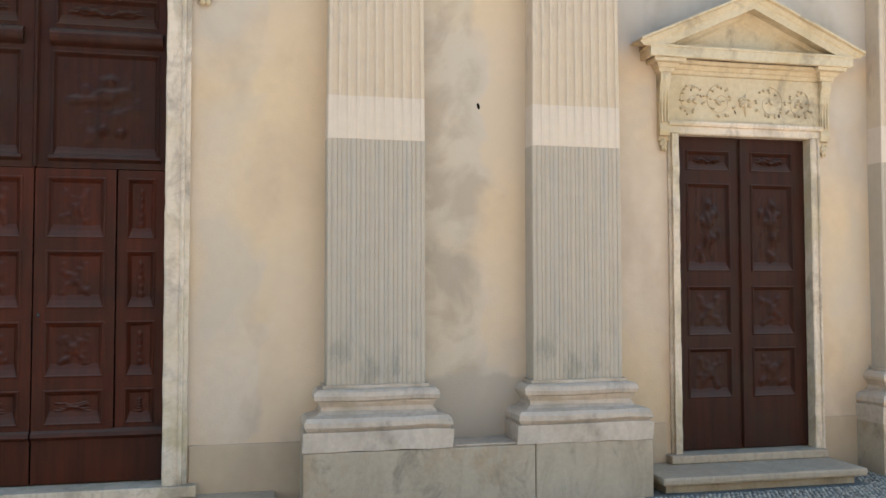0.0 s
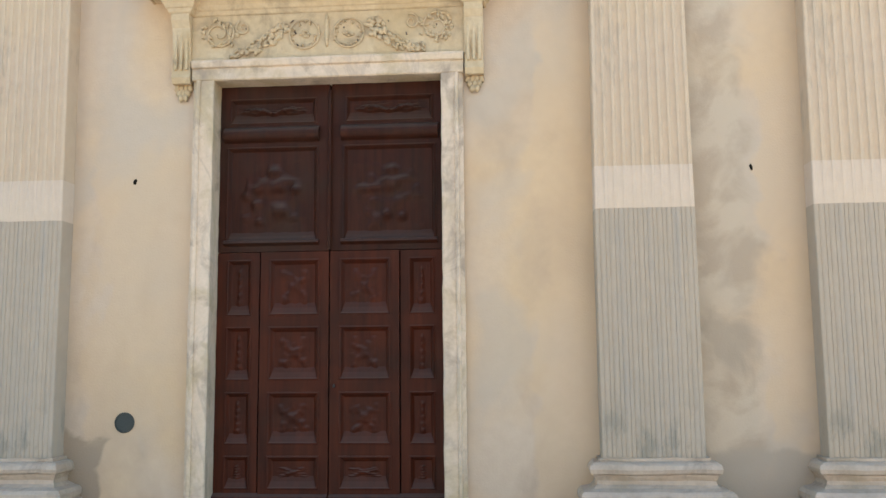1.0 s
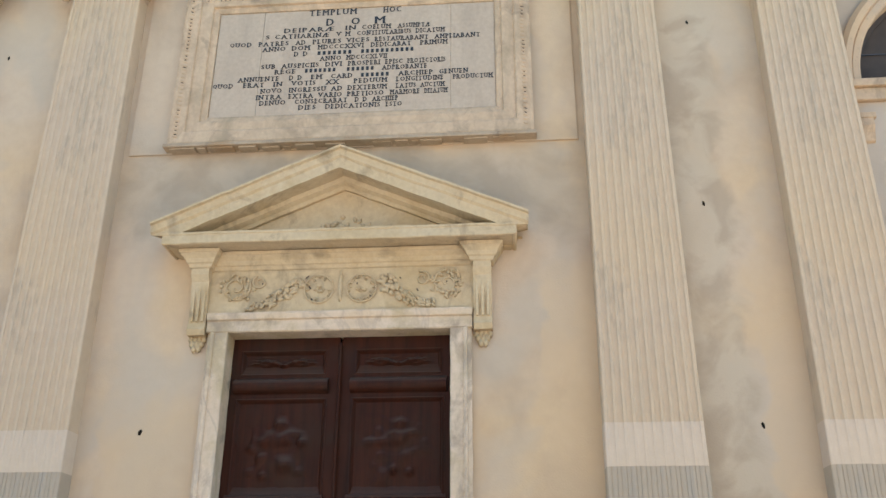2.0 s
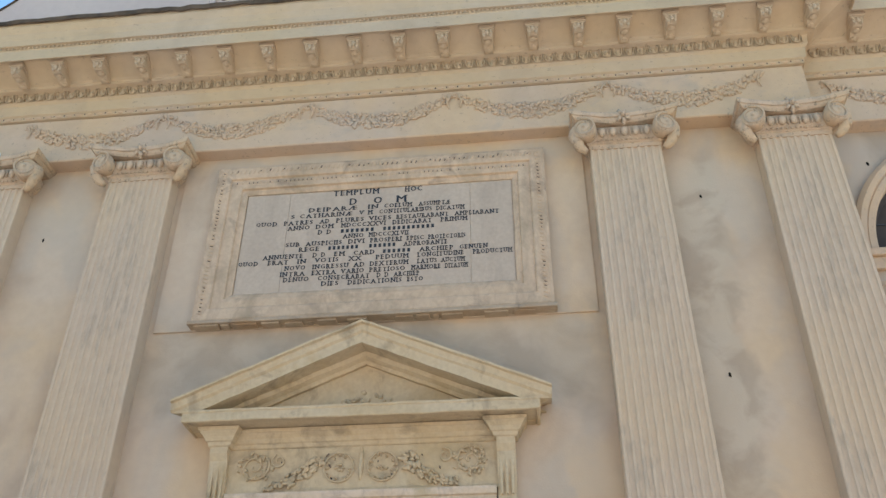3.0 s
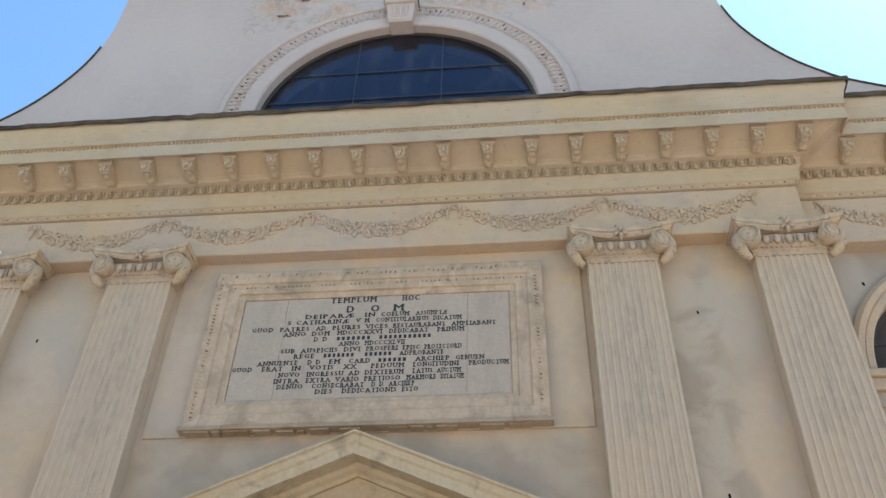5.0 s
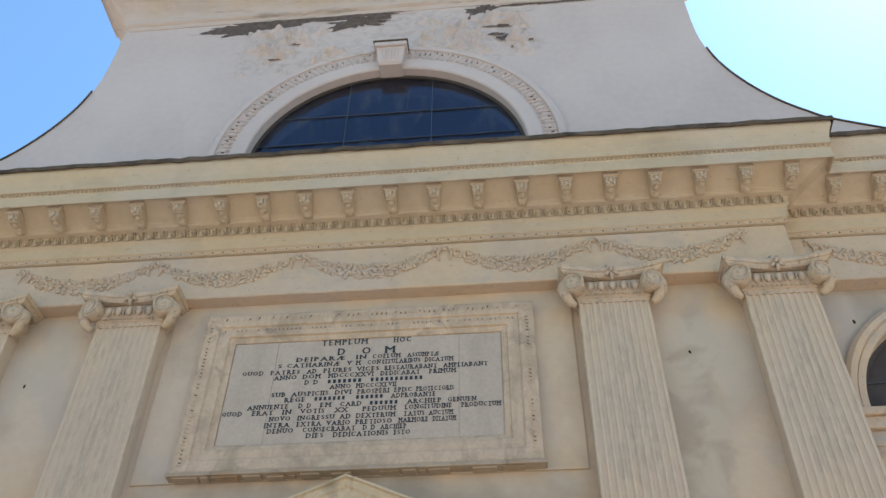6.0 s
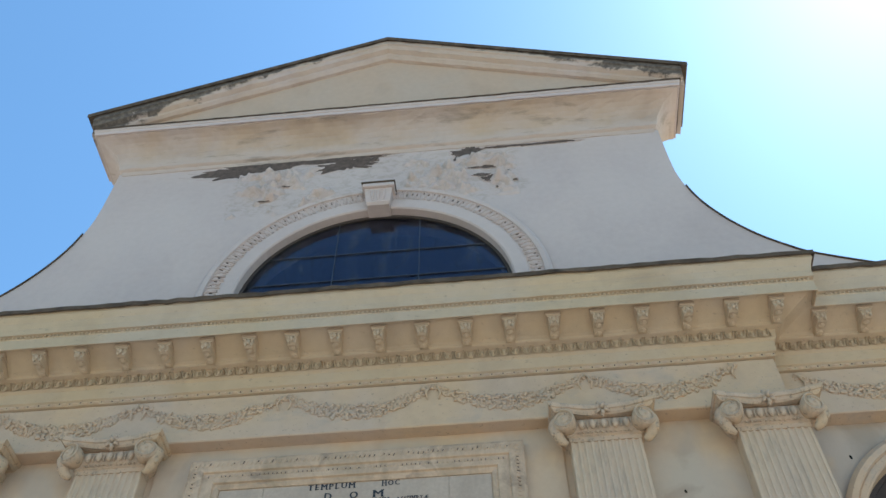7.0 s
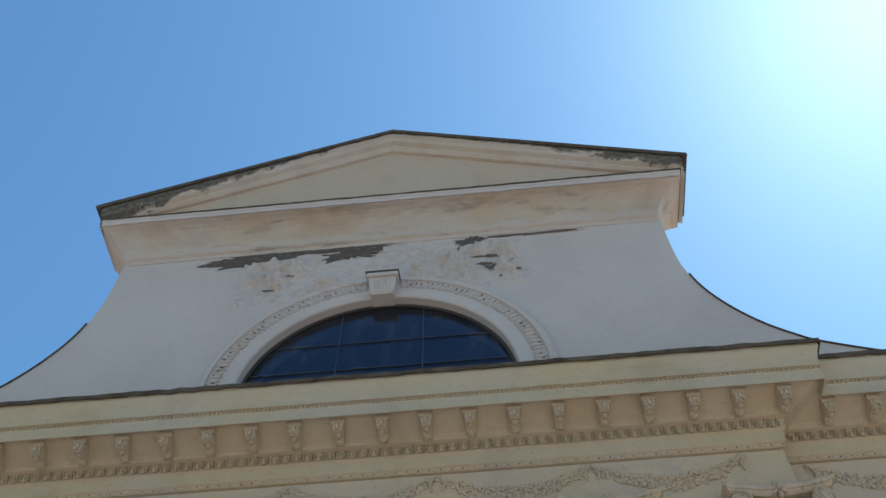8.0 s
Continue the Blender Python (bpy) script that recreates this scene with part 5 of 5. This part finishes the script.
def main_door():
    y = 0.14
    root = thing("door_1", "dark red-brown carved wooden double door, closed, with a wicket", "door", kind="structure")
    # upper fixed leaves
    for s in (-1, 1):
        lo, hi = sorted((s * 0.012, s * 1.04))
        ins = [sorted((s * 0.13, s * 0.93)) + [3.70, 3.94], sorted((s * 0.11, s * 0.95)) + [2.62, 3.49]]
        bm = bmesh.new()
        leaf_frame(bm, lo, hi, 2.535, 4.07, y, ins)
        up = part("upper_leaf", bm, wood_mat, root)
        for i, h in enumerate(ins):
            bm = bmesh.new()
            panel(bm, *h, y, 0.03, 0.05)
            pn = part("panel", bm, wood_mat, up)
            bm = bmesh.new()
            if i == 0:
                carve(bm, (h[0] + h[1]) / 2, 3.82, 0.31, 0.065, y + 0.024, "scroll")
            else:
                carve(bm, (h[0] + h[1]) / 2, 3.05, 0.31, 0.33, y + 0.024, "relief")
            part("carving", bm, wood_mat, pn, "worn low carving", smooth=True)
        bm = bmesh.new()
        prof = [(y + 0.01, 3.672), (y - 0.012, 3.67)] + [(y - 0.012 - 0.058 * math.sin(q), 3.60 + 0.062 * math.cos(q)) for q in [math.pi * (0.08 + 0.84 * i / 8) for i in range(9)]] + [(y - 0.012, 3.53), (y + 0.01, 3.528)]
        xs = sorted((s * 0.10, s * 0.97))
        rings(bm, [[(x, yy, z) for yy, z in prof] for x in xs])
        part("moulding", bm, wood_mat, up, smooth=False)
        bm = bmesh.new()
        prof = [(y + 0.01, 2.645), (y - 0.03, 2.635), (y - 0.04, 2.61), (y - 0.012, 2.59), (y + 0.01, 2.585)]
        rings(bm, [[(x, yy, z) for yy, z in prof] for x in sorted((s * 0.10, s * 0.96))])
        part("moulding", bm, wood_mat, up)
    rows = [(1.965, 2.465), (1.40, 1.87), (0.85, 1.30), (0.47, 0.755)]
    for s in (-1, 1):
        # wicket leaf
        ins = [sorted((s * 0.085, s * 0.545)) + list(r) for r in rows]
        bm = bmesh.new()
        leaf_frame(bm, *sorted((s * 0.006, s * 0.618)), 0.37, 2.528, y - 0.012, ins)
        lf = part("wicket_leaf", bm, red_wood_mat, root)
        for h in ins:
            bm = bmesh.new()
            panel(bm, *h, y - 0.012, 0.03, 0.06)
            pn = part("panel", bm, red_wood_mat, lf)
            bm = bmesh.new()
            carve(bm, (h[0] + h[1]) / 2, (h[2] + h[3]) / 2, 0.135, (h[3] - h[2]) / 2 - 0.10, y + 0.012, "rosette")
            part("carving", bm, red_wood_mat, pn, "carved rosette", smooth=True)
        # side leaf
        ins = [sorted((s * 0.70, s * 0.93)) + list(r) for r in rows]
        bm = bmesh.new()
        leaf_frame(bm, *sorted((s * 0.632, s * 1.04)), 0.37, 2.528, y, ins)
        lf = part("side_leaf", bm, red_wood_mat, root)
        for h in ins:
            bm = bmesh.new()
            panel(bm, *h, y, 0.03, 0.05)
            pn = part("panel", bm, red_wood_mat, lf)
            bm = bmesh.new()
            carve(bm, (h[0] + h[1]) / 2, (h[2] + h[3]) / 2, 0.048, (h[3] - h[2]) / 2 - 0.085, y + 0.024, "spear")
            part("carving", bm, red_wood_mat, pn, "carved drop", smooth=True)
        # foot board with a weathered top moulding
        bm = bmesh.new()
        box(bm, *sorted((s * 0.006, s * 1.04)), y - 0.008, y + 0.06, 0.012, 0.37, 0.006)
        fb = part("foot_board", bm, red_wood_mat, root)
        bm = bmesh.new()
        prof = [(y, 0.44), (y - 0.045, 0.415), (y - 0.055, 0.385), (y - 0.03, 0.36), (y, 0.355)]
        rings(bm, [[(x, yy, z) for yy, z in prof] for x in sorted((s * 0.008, s * 1.035))])
        part("moulding", bm, red_wood_mat, fb)
    bm = bmesh.new()
    box(bm, -1.06, 1.06, y + 0.061, y + 0.09, 0, 4.08)
    part("backing", bm, wood_mat, root)
    bm = bmesh.new()
    tube(bm, [(0, y - 0.03, 3.99), (0, y - 0.03, 2.54)], [0.018, 0.018], 6)
    part("meeting_strip", bm, wood_mat, root)
    bm = bmesh.new()
    lump(bm, 0.045, y - 0.02, 1.35, 0.012, 0.012, 0.02)
    part("keyhole_plate", bm, iron_mat, root)
    return root


main_door()


def side_door(cx):
    y = SB + 0.075
    root = thing("door_2", "dark brown carved wooden double door, closed, small", "door", kind="structure")
    for s in (-1, 1):
        ins = [sorted((s * 0.11, s * 0.58)) + list(r) for r in ((2.70, 2.90), (1.72, 2.58), (1.10, 1.58), (0.50, 0.98))]
        ins = [[cx + h[0], cx + h[1], h[2], h[3]] for h in ins]
        bm = bmesh.new()
        leaf_frame(bm, *sorted((cx + s * 0.006, cx + s * 0.73)), 0.01, 3.05, y, ins)
        lf = part("leaf", bm, wood_mat, root)
        for i, h in enumerate(ins):
            bm = bmesh.new()
            panel(bm, *h, y, 0.028, 0.05)
            pn = part("panel", bm, wood_mat, lf)
            bm = bmesh.new()
            carve(bm, (h[0] + h[1]) / 2, (h[2] + h[3]) / 2, 0.15, (h[3] - h[2]) / 2 - 0.085 if h[3] - h[2] > 0.3 else 0.05, y + 0.022, ("scroll", "relief", "rosette", "rosette")[i])
            part("carving", bm, wood_mat, pn, "worn low carving", smooth=True)
    bm = bmesh.new()
    tube(bm, [(cx, y - 0.012, 3.0), (cx, y - 0.012, 0.03)], [0.02, 0.02], 6)
    part("meeting_strip", bm, wood_mat, root)
    bm = bmesh.new()
    box(bm, cx - 0.74, cx + 0.74, y + 0.061, y + 0.09, 0, 3.07)
    part("backing", bm, wood_mat, root)


side_door(SX)

# thresholds and steps
bm = bmesh.new()
box(bm, -1.28, 1.28, -0.13, 0.40, -0.09, 0.002, 0.012)
tagged(part("door_sill", bm, marble_mat), "pale worn marble sill under the main door", "step", kind="structure")
bm = bmesh.new()
box(bm, -1.9, 1.9, -0.55, 0.02, GROUND - 0.02, -0.092, 0.015)
tagged(part("step", bm, step_mat), "worn grey stone step before the main door", "step", kind="structure")
bm = bmesh.new()
box(bm, 5.52, 7.17, SB - 0.14, SB + 0.3, -0.075, 0.002, 0.012)
tagged(part("door_sill", bm, step_mat), "pale worn stone sill under the small door", "step", kind="structure")
bm = bmesh.new()
box(bm, 5.17, 7.19, SB - 0.66, SB + 0.01, -0.145, -0.077, 0.02)
tagged(part("step", bm, step_mat), "worn grey stone slab step with rounded nosing", "step", kind="structure")
bm = bmesh.new()
box(bm, 5.24, 7.12, SB - 0.56, SB + 0.01, GROUND - 0.02, -0.1455)
tagged(part("step_base", bm, plinth_mat), "dark stone bed under the slab step", "step", kind="structure")

# pebble paving before the small door
bm = bmesh.new()
box(bm, 5.0, 9.6, -2.4, SB, GROUND - 0.02, GROUND + 0.006)
tagged(part("pavement", bm, mortar_mat), "dark bedding of the pebble pavement", "pavement", kind="structure")
verts, faces = [], []
ico = bmesh.new()
bmesh.ops.create_icosphere(ico, subdivisions=1, radius=1.0)
iv = [v.co.copy() for v in ico.verts]
iface = [tuple(v.index for v in f.verts) for f in ico.faces]
ico.free()
sp = 0.042
for i in range(int(4.4 / sp)):
    for j in range(int(2.5 / sp)):
        x = 5.05 + i * sp + (j % 2) * sp / 2 + random.uniform(-1, 1) * 0.006
        y = -2.35 + j * sp + random.uniform(-1, 1) * 0.006
        if y > SB - 0.05 or (5.12 < x < 7.23 and y > SB - 0.69) or (x < 5.12 and y > -0.42) or (x > 7.58 and y > -0.17):
            continue
        a = random.uniform(0, math.pi)
        lx, ly, lz = random.uniform(0.017, 0.025), random.uniform(0.012, 0.018), random.uniform(0.012, 0.02)
        k = len(verts)
        for v in iv:
            px, py = v.x * lx, v.y * ly
            verts.append((x + px * math.cos(a) - py * math.sin(a), y + px * math.sin(a) + py * math.cos(a), GROUND + 0.006 + v.z * lz))
        faces += [tuple(k + q for q in f) for f in iface]
me = bpy.data.meshes.new("pebbles")
me.from_pydata(verts, [], faces)
me.polygons.foreach_set("use_smooth", [True] * len(me.polygons))
me.materials.append(pebble_mat)
tagged(new("pebbles", me), "grey and white sea pebbles set on edge", "pebbles", kind="stuff")


# ---------------------------------------------------------------- inscription
plaque = thing("inscription_plaque", "pale grey marble inscription slab in a carved cream frame", "plaque")
bm = bmesh.new()
FR = [(0.0, -0.03), (0.0, -0.045), (0.03, -0.06), (0.06, -0.062), (0.07, -0.085), (0.10, -0.09), (0.19, -0.09), (0.20, -0.11), (0.22, -0.115), (0.33, -0.12), (0.36, -0.11), (0.36, -0.02), (0.0, -0.02)]
x0, x1, z0, z1 = -1.475, 1.475, 6.37, 7.675
loops = []
for sx, sz, X, Z in ((-1, -1, x0, z0), (1, -1, x1, z0), (1, 1, x1, z1), (-1, 1, x0, z1), (-1, -1, x0, z0)):
    loops.append([(X + sx * o, y, Z + sz * o * (0.96 if sz < 0 else 1)) for o, y in FR])
rings(bm, loops, caps=False)
bmesh.ops.remove_doubles(bm, verts=bm.verts, dist=1e-5)
fr = part("frame", bm, frame_mat, plaque, "moulded cream marble frame")
bm = bmesh.new()
for k in range(70):
    x = -1.63 + 3.26 * k / 69
    lump(bm, x, -0.088, z1 + 0.145, 0.019, 0.012, 0.022)
for k in range(66):
    lump(bm, -1.74 + 3.48 * k / 65, -0.118, z1 + 0.285, 0.017, 0.010, 0.035, 0.3)
for s in (1, -1):
    for k in range(40):
        lump(bm, s * (1.475 + 0.285), -0.118, z0 - 0.25 + 1.85 * k / 39, 0.035, 0.010, 0.014, 0.3)
part("carved_border", bm, frame_mat, fr)
# small dark specks put shade between the carved border pieces
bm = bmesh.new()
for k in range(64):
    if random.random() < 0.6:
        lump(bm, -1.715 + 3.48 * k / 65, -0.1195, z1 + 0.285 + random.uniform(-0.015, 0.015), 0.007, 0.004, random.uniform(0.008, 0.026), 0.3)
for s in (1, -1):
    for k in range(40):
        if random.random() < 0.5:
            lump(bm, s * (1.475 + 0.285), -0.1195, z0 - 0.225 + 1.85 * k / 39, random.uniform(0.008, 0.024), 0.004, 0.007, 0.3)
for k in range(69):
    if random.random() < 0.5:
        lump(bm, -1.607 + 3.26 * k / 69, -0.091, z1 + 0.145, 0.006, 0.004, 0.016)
tagged(part("hollow_shade", bm, mortar_shade_mat, fr, "dark specks painting the shade in hollows of the carving"), kind="stuff")
bm = bmesh.new()
box(bm, -1.86, 1.86, -0.15, -0.02, 5.985, 6.026, 0.008)
x = -1.80
while x < 1.70:
    w = random.uniform(0.05, 0.26)
    if random.random() < 0.75:
        box(bm, x, min(x + w, 1.84), -0.125 + random.uniform(0, 0.05), -0.02, 5.985 - random.uniform(0.008, 0.022), 5.986, 0.004)
    x += w + random.uniform(0.012, 0.06)
part("ledge", bm, plinth_mat, plaque, "stained marble ledge")
for a, b in ((-1.47, -0.985), (-0.982, 1.015), (1.018, 1.47)):
    bm = bmesh.new()
    box(bm, a, b, -0.034, -0.02, 6.372, 7.673, 0.002)
    part("slab", bm, slab_mat, plaque)
# letters; people's names are bars
LINES = [
    (7.635, 0.075, [("TEMPLUM", -0.50, 0.01), ("HOC", 0.30, 0.49)]),
    (7.505, 0.095, [("D", -0.31, -0.23), ("O", -0.04, 0.05), ("M", 0.21, 0.32)]),
    (7.42, 0.056, [("DEIPAR\u00c6", -0.76, -0.22), ("IN", -0.10, 0.01), ("COELUM", 0.08, 0.38), ("ASSUMPT\u00c6", 0.46, 0.80)]),
    (7.345, 0.056, [("S", -0.95, -0.91), ("CATHARIN\u00c6", -0.85, -0.27), ("V M", -0.19, -0.05), ("CONTITULARIBUS", 0.03, 0.60), ("DICATUM", 0.65, 0.95)]),
    (7.26, 0.056, [("QUOD", -1.33, -1.10), ("PATRES", -1.02, -0.70), ("AD", -0.62, -0.52), ("PLURES", -0.44, -0.14), ("VICES", -0.08, 0.16), ("RESTAURABANT", 0.22, 0.78), ("AMPLIABANT", 0.85, 1.32)]),
    (7.19, 0.056, [("ANNO", -0.97, -0.73), ("DOM", -0.66, -0.47), ("MDCCCXXVI", -0.38, 0.10), ("DEDICABAT", 0.18, 0.60), ("PRIMUM", 0.70, 0.98)]),
    (7.115, 0.056, [("D D", -0.63, -0.49), (None, -0.38, 0.0), (None, 0.08, 0.65)]),
    (7.045, 0.056, [("ANNO", -0.35, -0.13), ("MDCCCXLVII", -0.07, 0.35)]),
    (6.97, 0.056, [("SUB", -0.97, -0.82), ("AUSPICIIS", -0.75, -0.36), ("DIVI", -0.29, -0.12), ("PROSPERI", -0.05, 0.28), ("EPISC", 0.34, 0.52), ("PROTECTORIS", 0.57, 0.96)]),
    (6.90, 0.056, [("REGE", -0.82, -0.60), (None, -0.50, -0.16), (None, -0.06, 0.24), ("ADPROBANTE", 0.31, 0.77)]),
    (6.82, 0.056, [("ANNUENTE", -1.20, -0.77), ("D D", -0.66, -0.53), ("EM", -0.43, -0.32), ("CARD", -0.22, 0.0), (None, 0.09, 0.40), ("ARCHIEP", 0.48, 0.83), ("GENUEN", 0.90, 1.19)]),
    (6.75, 0.056, [("QUOD", -1.46, -1.25), ("ERAT", -1.14, -0.92), ("IN", -0.82, -0.73), ("VOTIS", -0.63, -0.38), ("XX", -0.27, -0.14), ("PEDUUM", 0.02, 0.36), ("LONGITUDINE", 0.46, 0.94), ("PRODUCTUM", 1.04, 1.44)]),
    (6.67, 0.056, [("NOVO", -0.95, -0.73), ("INGRESSU", -0.65, -0.27), ("AD", -0.21, -0.10), ("DEXTERUM", -0.04, 0.36), ("LATUS", 0.46, 0.66), ("AUCTUM", 0.71, 0.95)]),
    (6.595, 0.056, [("INTRA", -0.99, -0.73), ("EXTRA", -0.65, -0.40), ("VARIO", -0.34, -0.10), ("PRETIOSO", -0.04, 0.33), ("MARMORE", 0.40, 0.70), ("DITATUM", 0.75, 0.98)]),
    (6.525, 0.056, [("DENUO", -0.95, -0.68), ("CONSECRABAT", -0.58, -0.04), ("D D", 0.04, 0.16), ("ARCHIEP", 0.22, 0.48)]),
    (6.455, 0.056, [("DIES", -0.54, -0.36), ("DEDICATIONIS", -0.26, 0.30), ("ESTO", 0.36, 0.52)]),
]
GLYPHS = {}
# where the serifs sit on each capital's head and foot, as parts of its width
SERIFS = {"A": ((), (0.04, 0.96)), "B": ((0.12,), (0.12,)), "D": ((0.12,), (0.12,)), "E": ((0.12,), (0.12,)), "H": ((0.1, 0.9), (0.1, 0.9)), "I": ((0.5,), (0.5,)), "L": ((0.12,), (0.12,)),
          "M": ((0.05, 0.95), (0.05, 0.95)), "N": ((0.08, 0.92), (0.08,)), "P": ((0.12,), (0.12,)), "R": ((0.12,), (0.12, 0.95)), "T": ((), (0.5,)), "U": ((0.08, 0.92), ()),
          "V": ((0.04, 0.96), ()), "X": ((0.08, 0.92), (0.06, 0.94)), "\u00c6": ((), (0.03, 0.55))}


def glyph(ch):
    """Outline of one capital letter, one unit high, from the built-in font."""
    if ch not in GLYPHS:
        cu = bpy.data.curves.new("letters", "FONT")
        cu.body, cu.size, cu.extrude, cu.resolution_u = ch, 1.0, 0.0, 3
        tmp = bpy.data.objects.new("letters", cu)
        me = bpy.data.meshes.new_from_object(tmp)
        xs = [v.co.x for v in me.vertices]
        ys = [v.co.y for v in me.vertices]
        k = 1 / (max(ys) - min(ys))
        GLYPHS[ch] = ([((v.co.x - min(xs)) * k, (v.co.y - min(ys)) * k) for v in me.vertices], [tuple(f.vertices) for f in me.polygons], (max(xs) - min(xs)) * k)
        bpy.data.objects.remove(tmp)
        bpy.data.curves.remove(cu)
        bpy.data.meshes.remove(me)
    return GLYPHS[ch]


for z, h, words in LINES:
    bm = bmesh.new()
    h *= 0.88
    for word, a, b in words:
        if word is None:
            n = max(3, round((b - a) / 0.052))
            for q in range(n):
                xa = a + (b - a) * q / n
                box(bm, xa, xa + (b - a) / n * 0.55, -0.0375, -0.0335, z - h * 0.45, z + h * 0.45)
            continue
        cells = [glyph(ch) if ch != " " else (None, [], 0.5) for ch in word]
        gap = 0.40
        k = (b - a) / (sum(c[2] for c in cells) + gap * (len(cells) - 1) + 0.10)
        x = a
        for ch, (pts, tris, w) in zip(word, cells):
            for ends, zs in zip(SERIFS.get(ch, ((), ())), (z + h / 2, z - h / 2)):
                for e in ends:
                    xm, r = x + (0.08 + e * w) * k, max(0.011, 0.15 * k)
                    box(bm, xm - r, xm + r, -0.0388, -0.0335, zs - 0.0035, zs + 0.0035)
            for bold in range(3 if pts else 0):
                vs = [bm.verts.new((x + (q[0] + 0.05 * bold) * k, -0.0375 - 0.0004 * bold, z - h / 2 + q[1] * h)) for q in pts]
                for t in tris:
                    bm.faces.new([vs[i] for i in t])
            x += (w + gap) * k
    part("lettering", bm, letter_mat, plaque, "black inlaid Latin lettering")

# ---------------------------------------------------------------- small things on the wall
# flat dark lumps stand for the shade inside each hole
for x, z, y in ((-1.74, 3.17, 0), (3.64, 3.16, 0), (3.38, 5.24, 0), (3.44, 7.31, 0), (-3.80, 7.26, 0), (5.32, 7.80, SB), (7.90, 3.12, SB)):
    bm = bmesh.new()
    lump(bm, x, y - 0.001, z, random.uniform(0.011, 0.016), 0.005, random.uniform(0.020, 0.028), random.uniform(-0.3, 0.3), 2, 0.25)
    tagged(part("wall_hole", bm, hole_mat), "small dark putlog hole in the plaster", "hole", "putlog holes in the front")
vent = thing("wall_vent", "round dark green mesh vent set in cream plaster", "vent")
bm = bmesh.new()
n = 28
rings(bm, [[(-1.76 + q * math.cos(k * math.tau / n), d, 1.05 + q * math.sin(k * math.tau / n)) for k in range(n)] for q, d in ((0.088, 0.004), (0.088, -0.008), (0.078, -0.010), (0.076, 0.004))])
part("rim", bm, mesh_mat, vent)
bm = bmesh.new()
rings(bm, [[(-1.76 + q * math.cos(k * math.tau / n), d, 1.05 + q * math.sin(k * math.tau / n)) for k in range(n)] for q, d in ((0.077, 0.002), (0.077, -0.003))])
part("mesh_disc", bm, mesh_mat, vent)

# white dome and foot added for a bright spot of unknown source
bright_spot = thing("floodlight", "small white glossy dome standing for a bright spot above a capital", "floodlight")
bm = bmesh.new()
lump(bm, -4.52, FRONT - 0.10, 8.335, 0.045, 0.05, 0.05, 0, 3)
part("dome", bm, white_mat, bright_spot, smooth=True)
bm = bmesh.new()
box(bm, -4.55, -4.49, FRONT - 0.12, FRONT - 0.02, 8.262, 8.30, 0.008)
part("foot", bm, iron_mat, bright_spot)
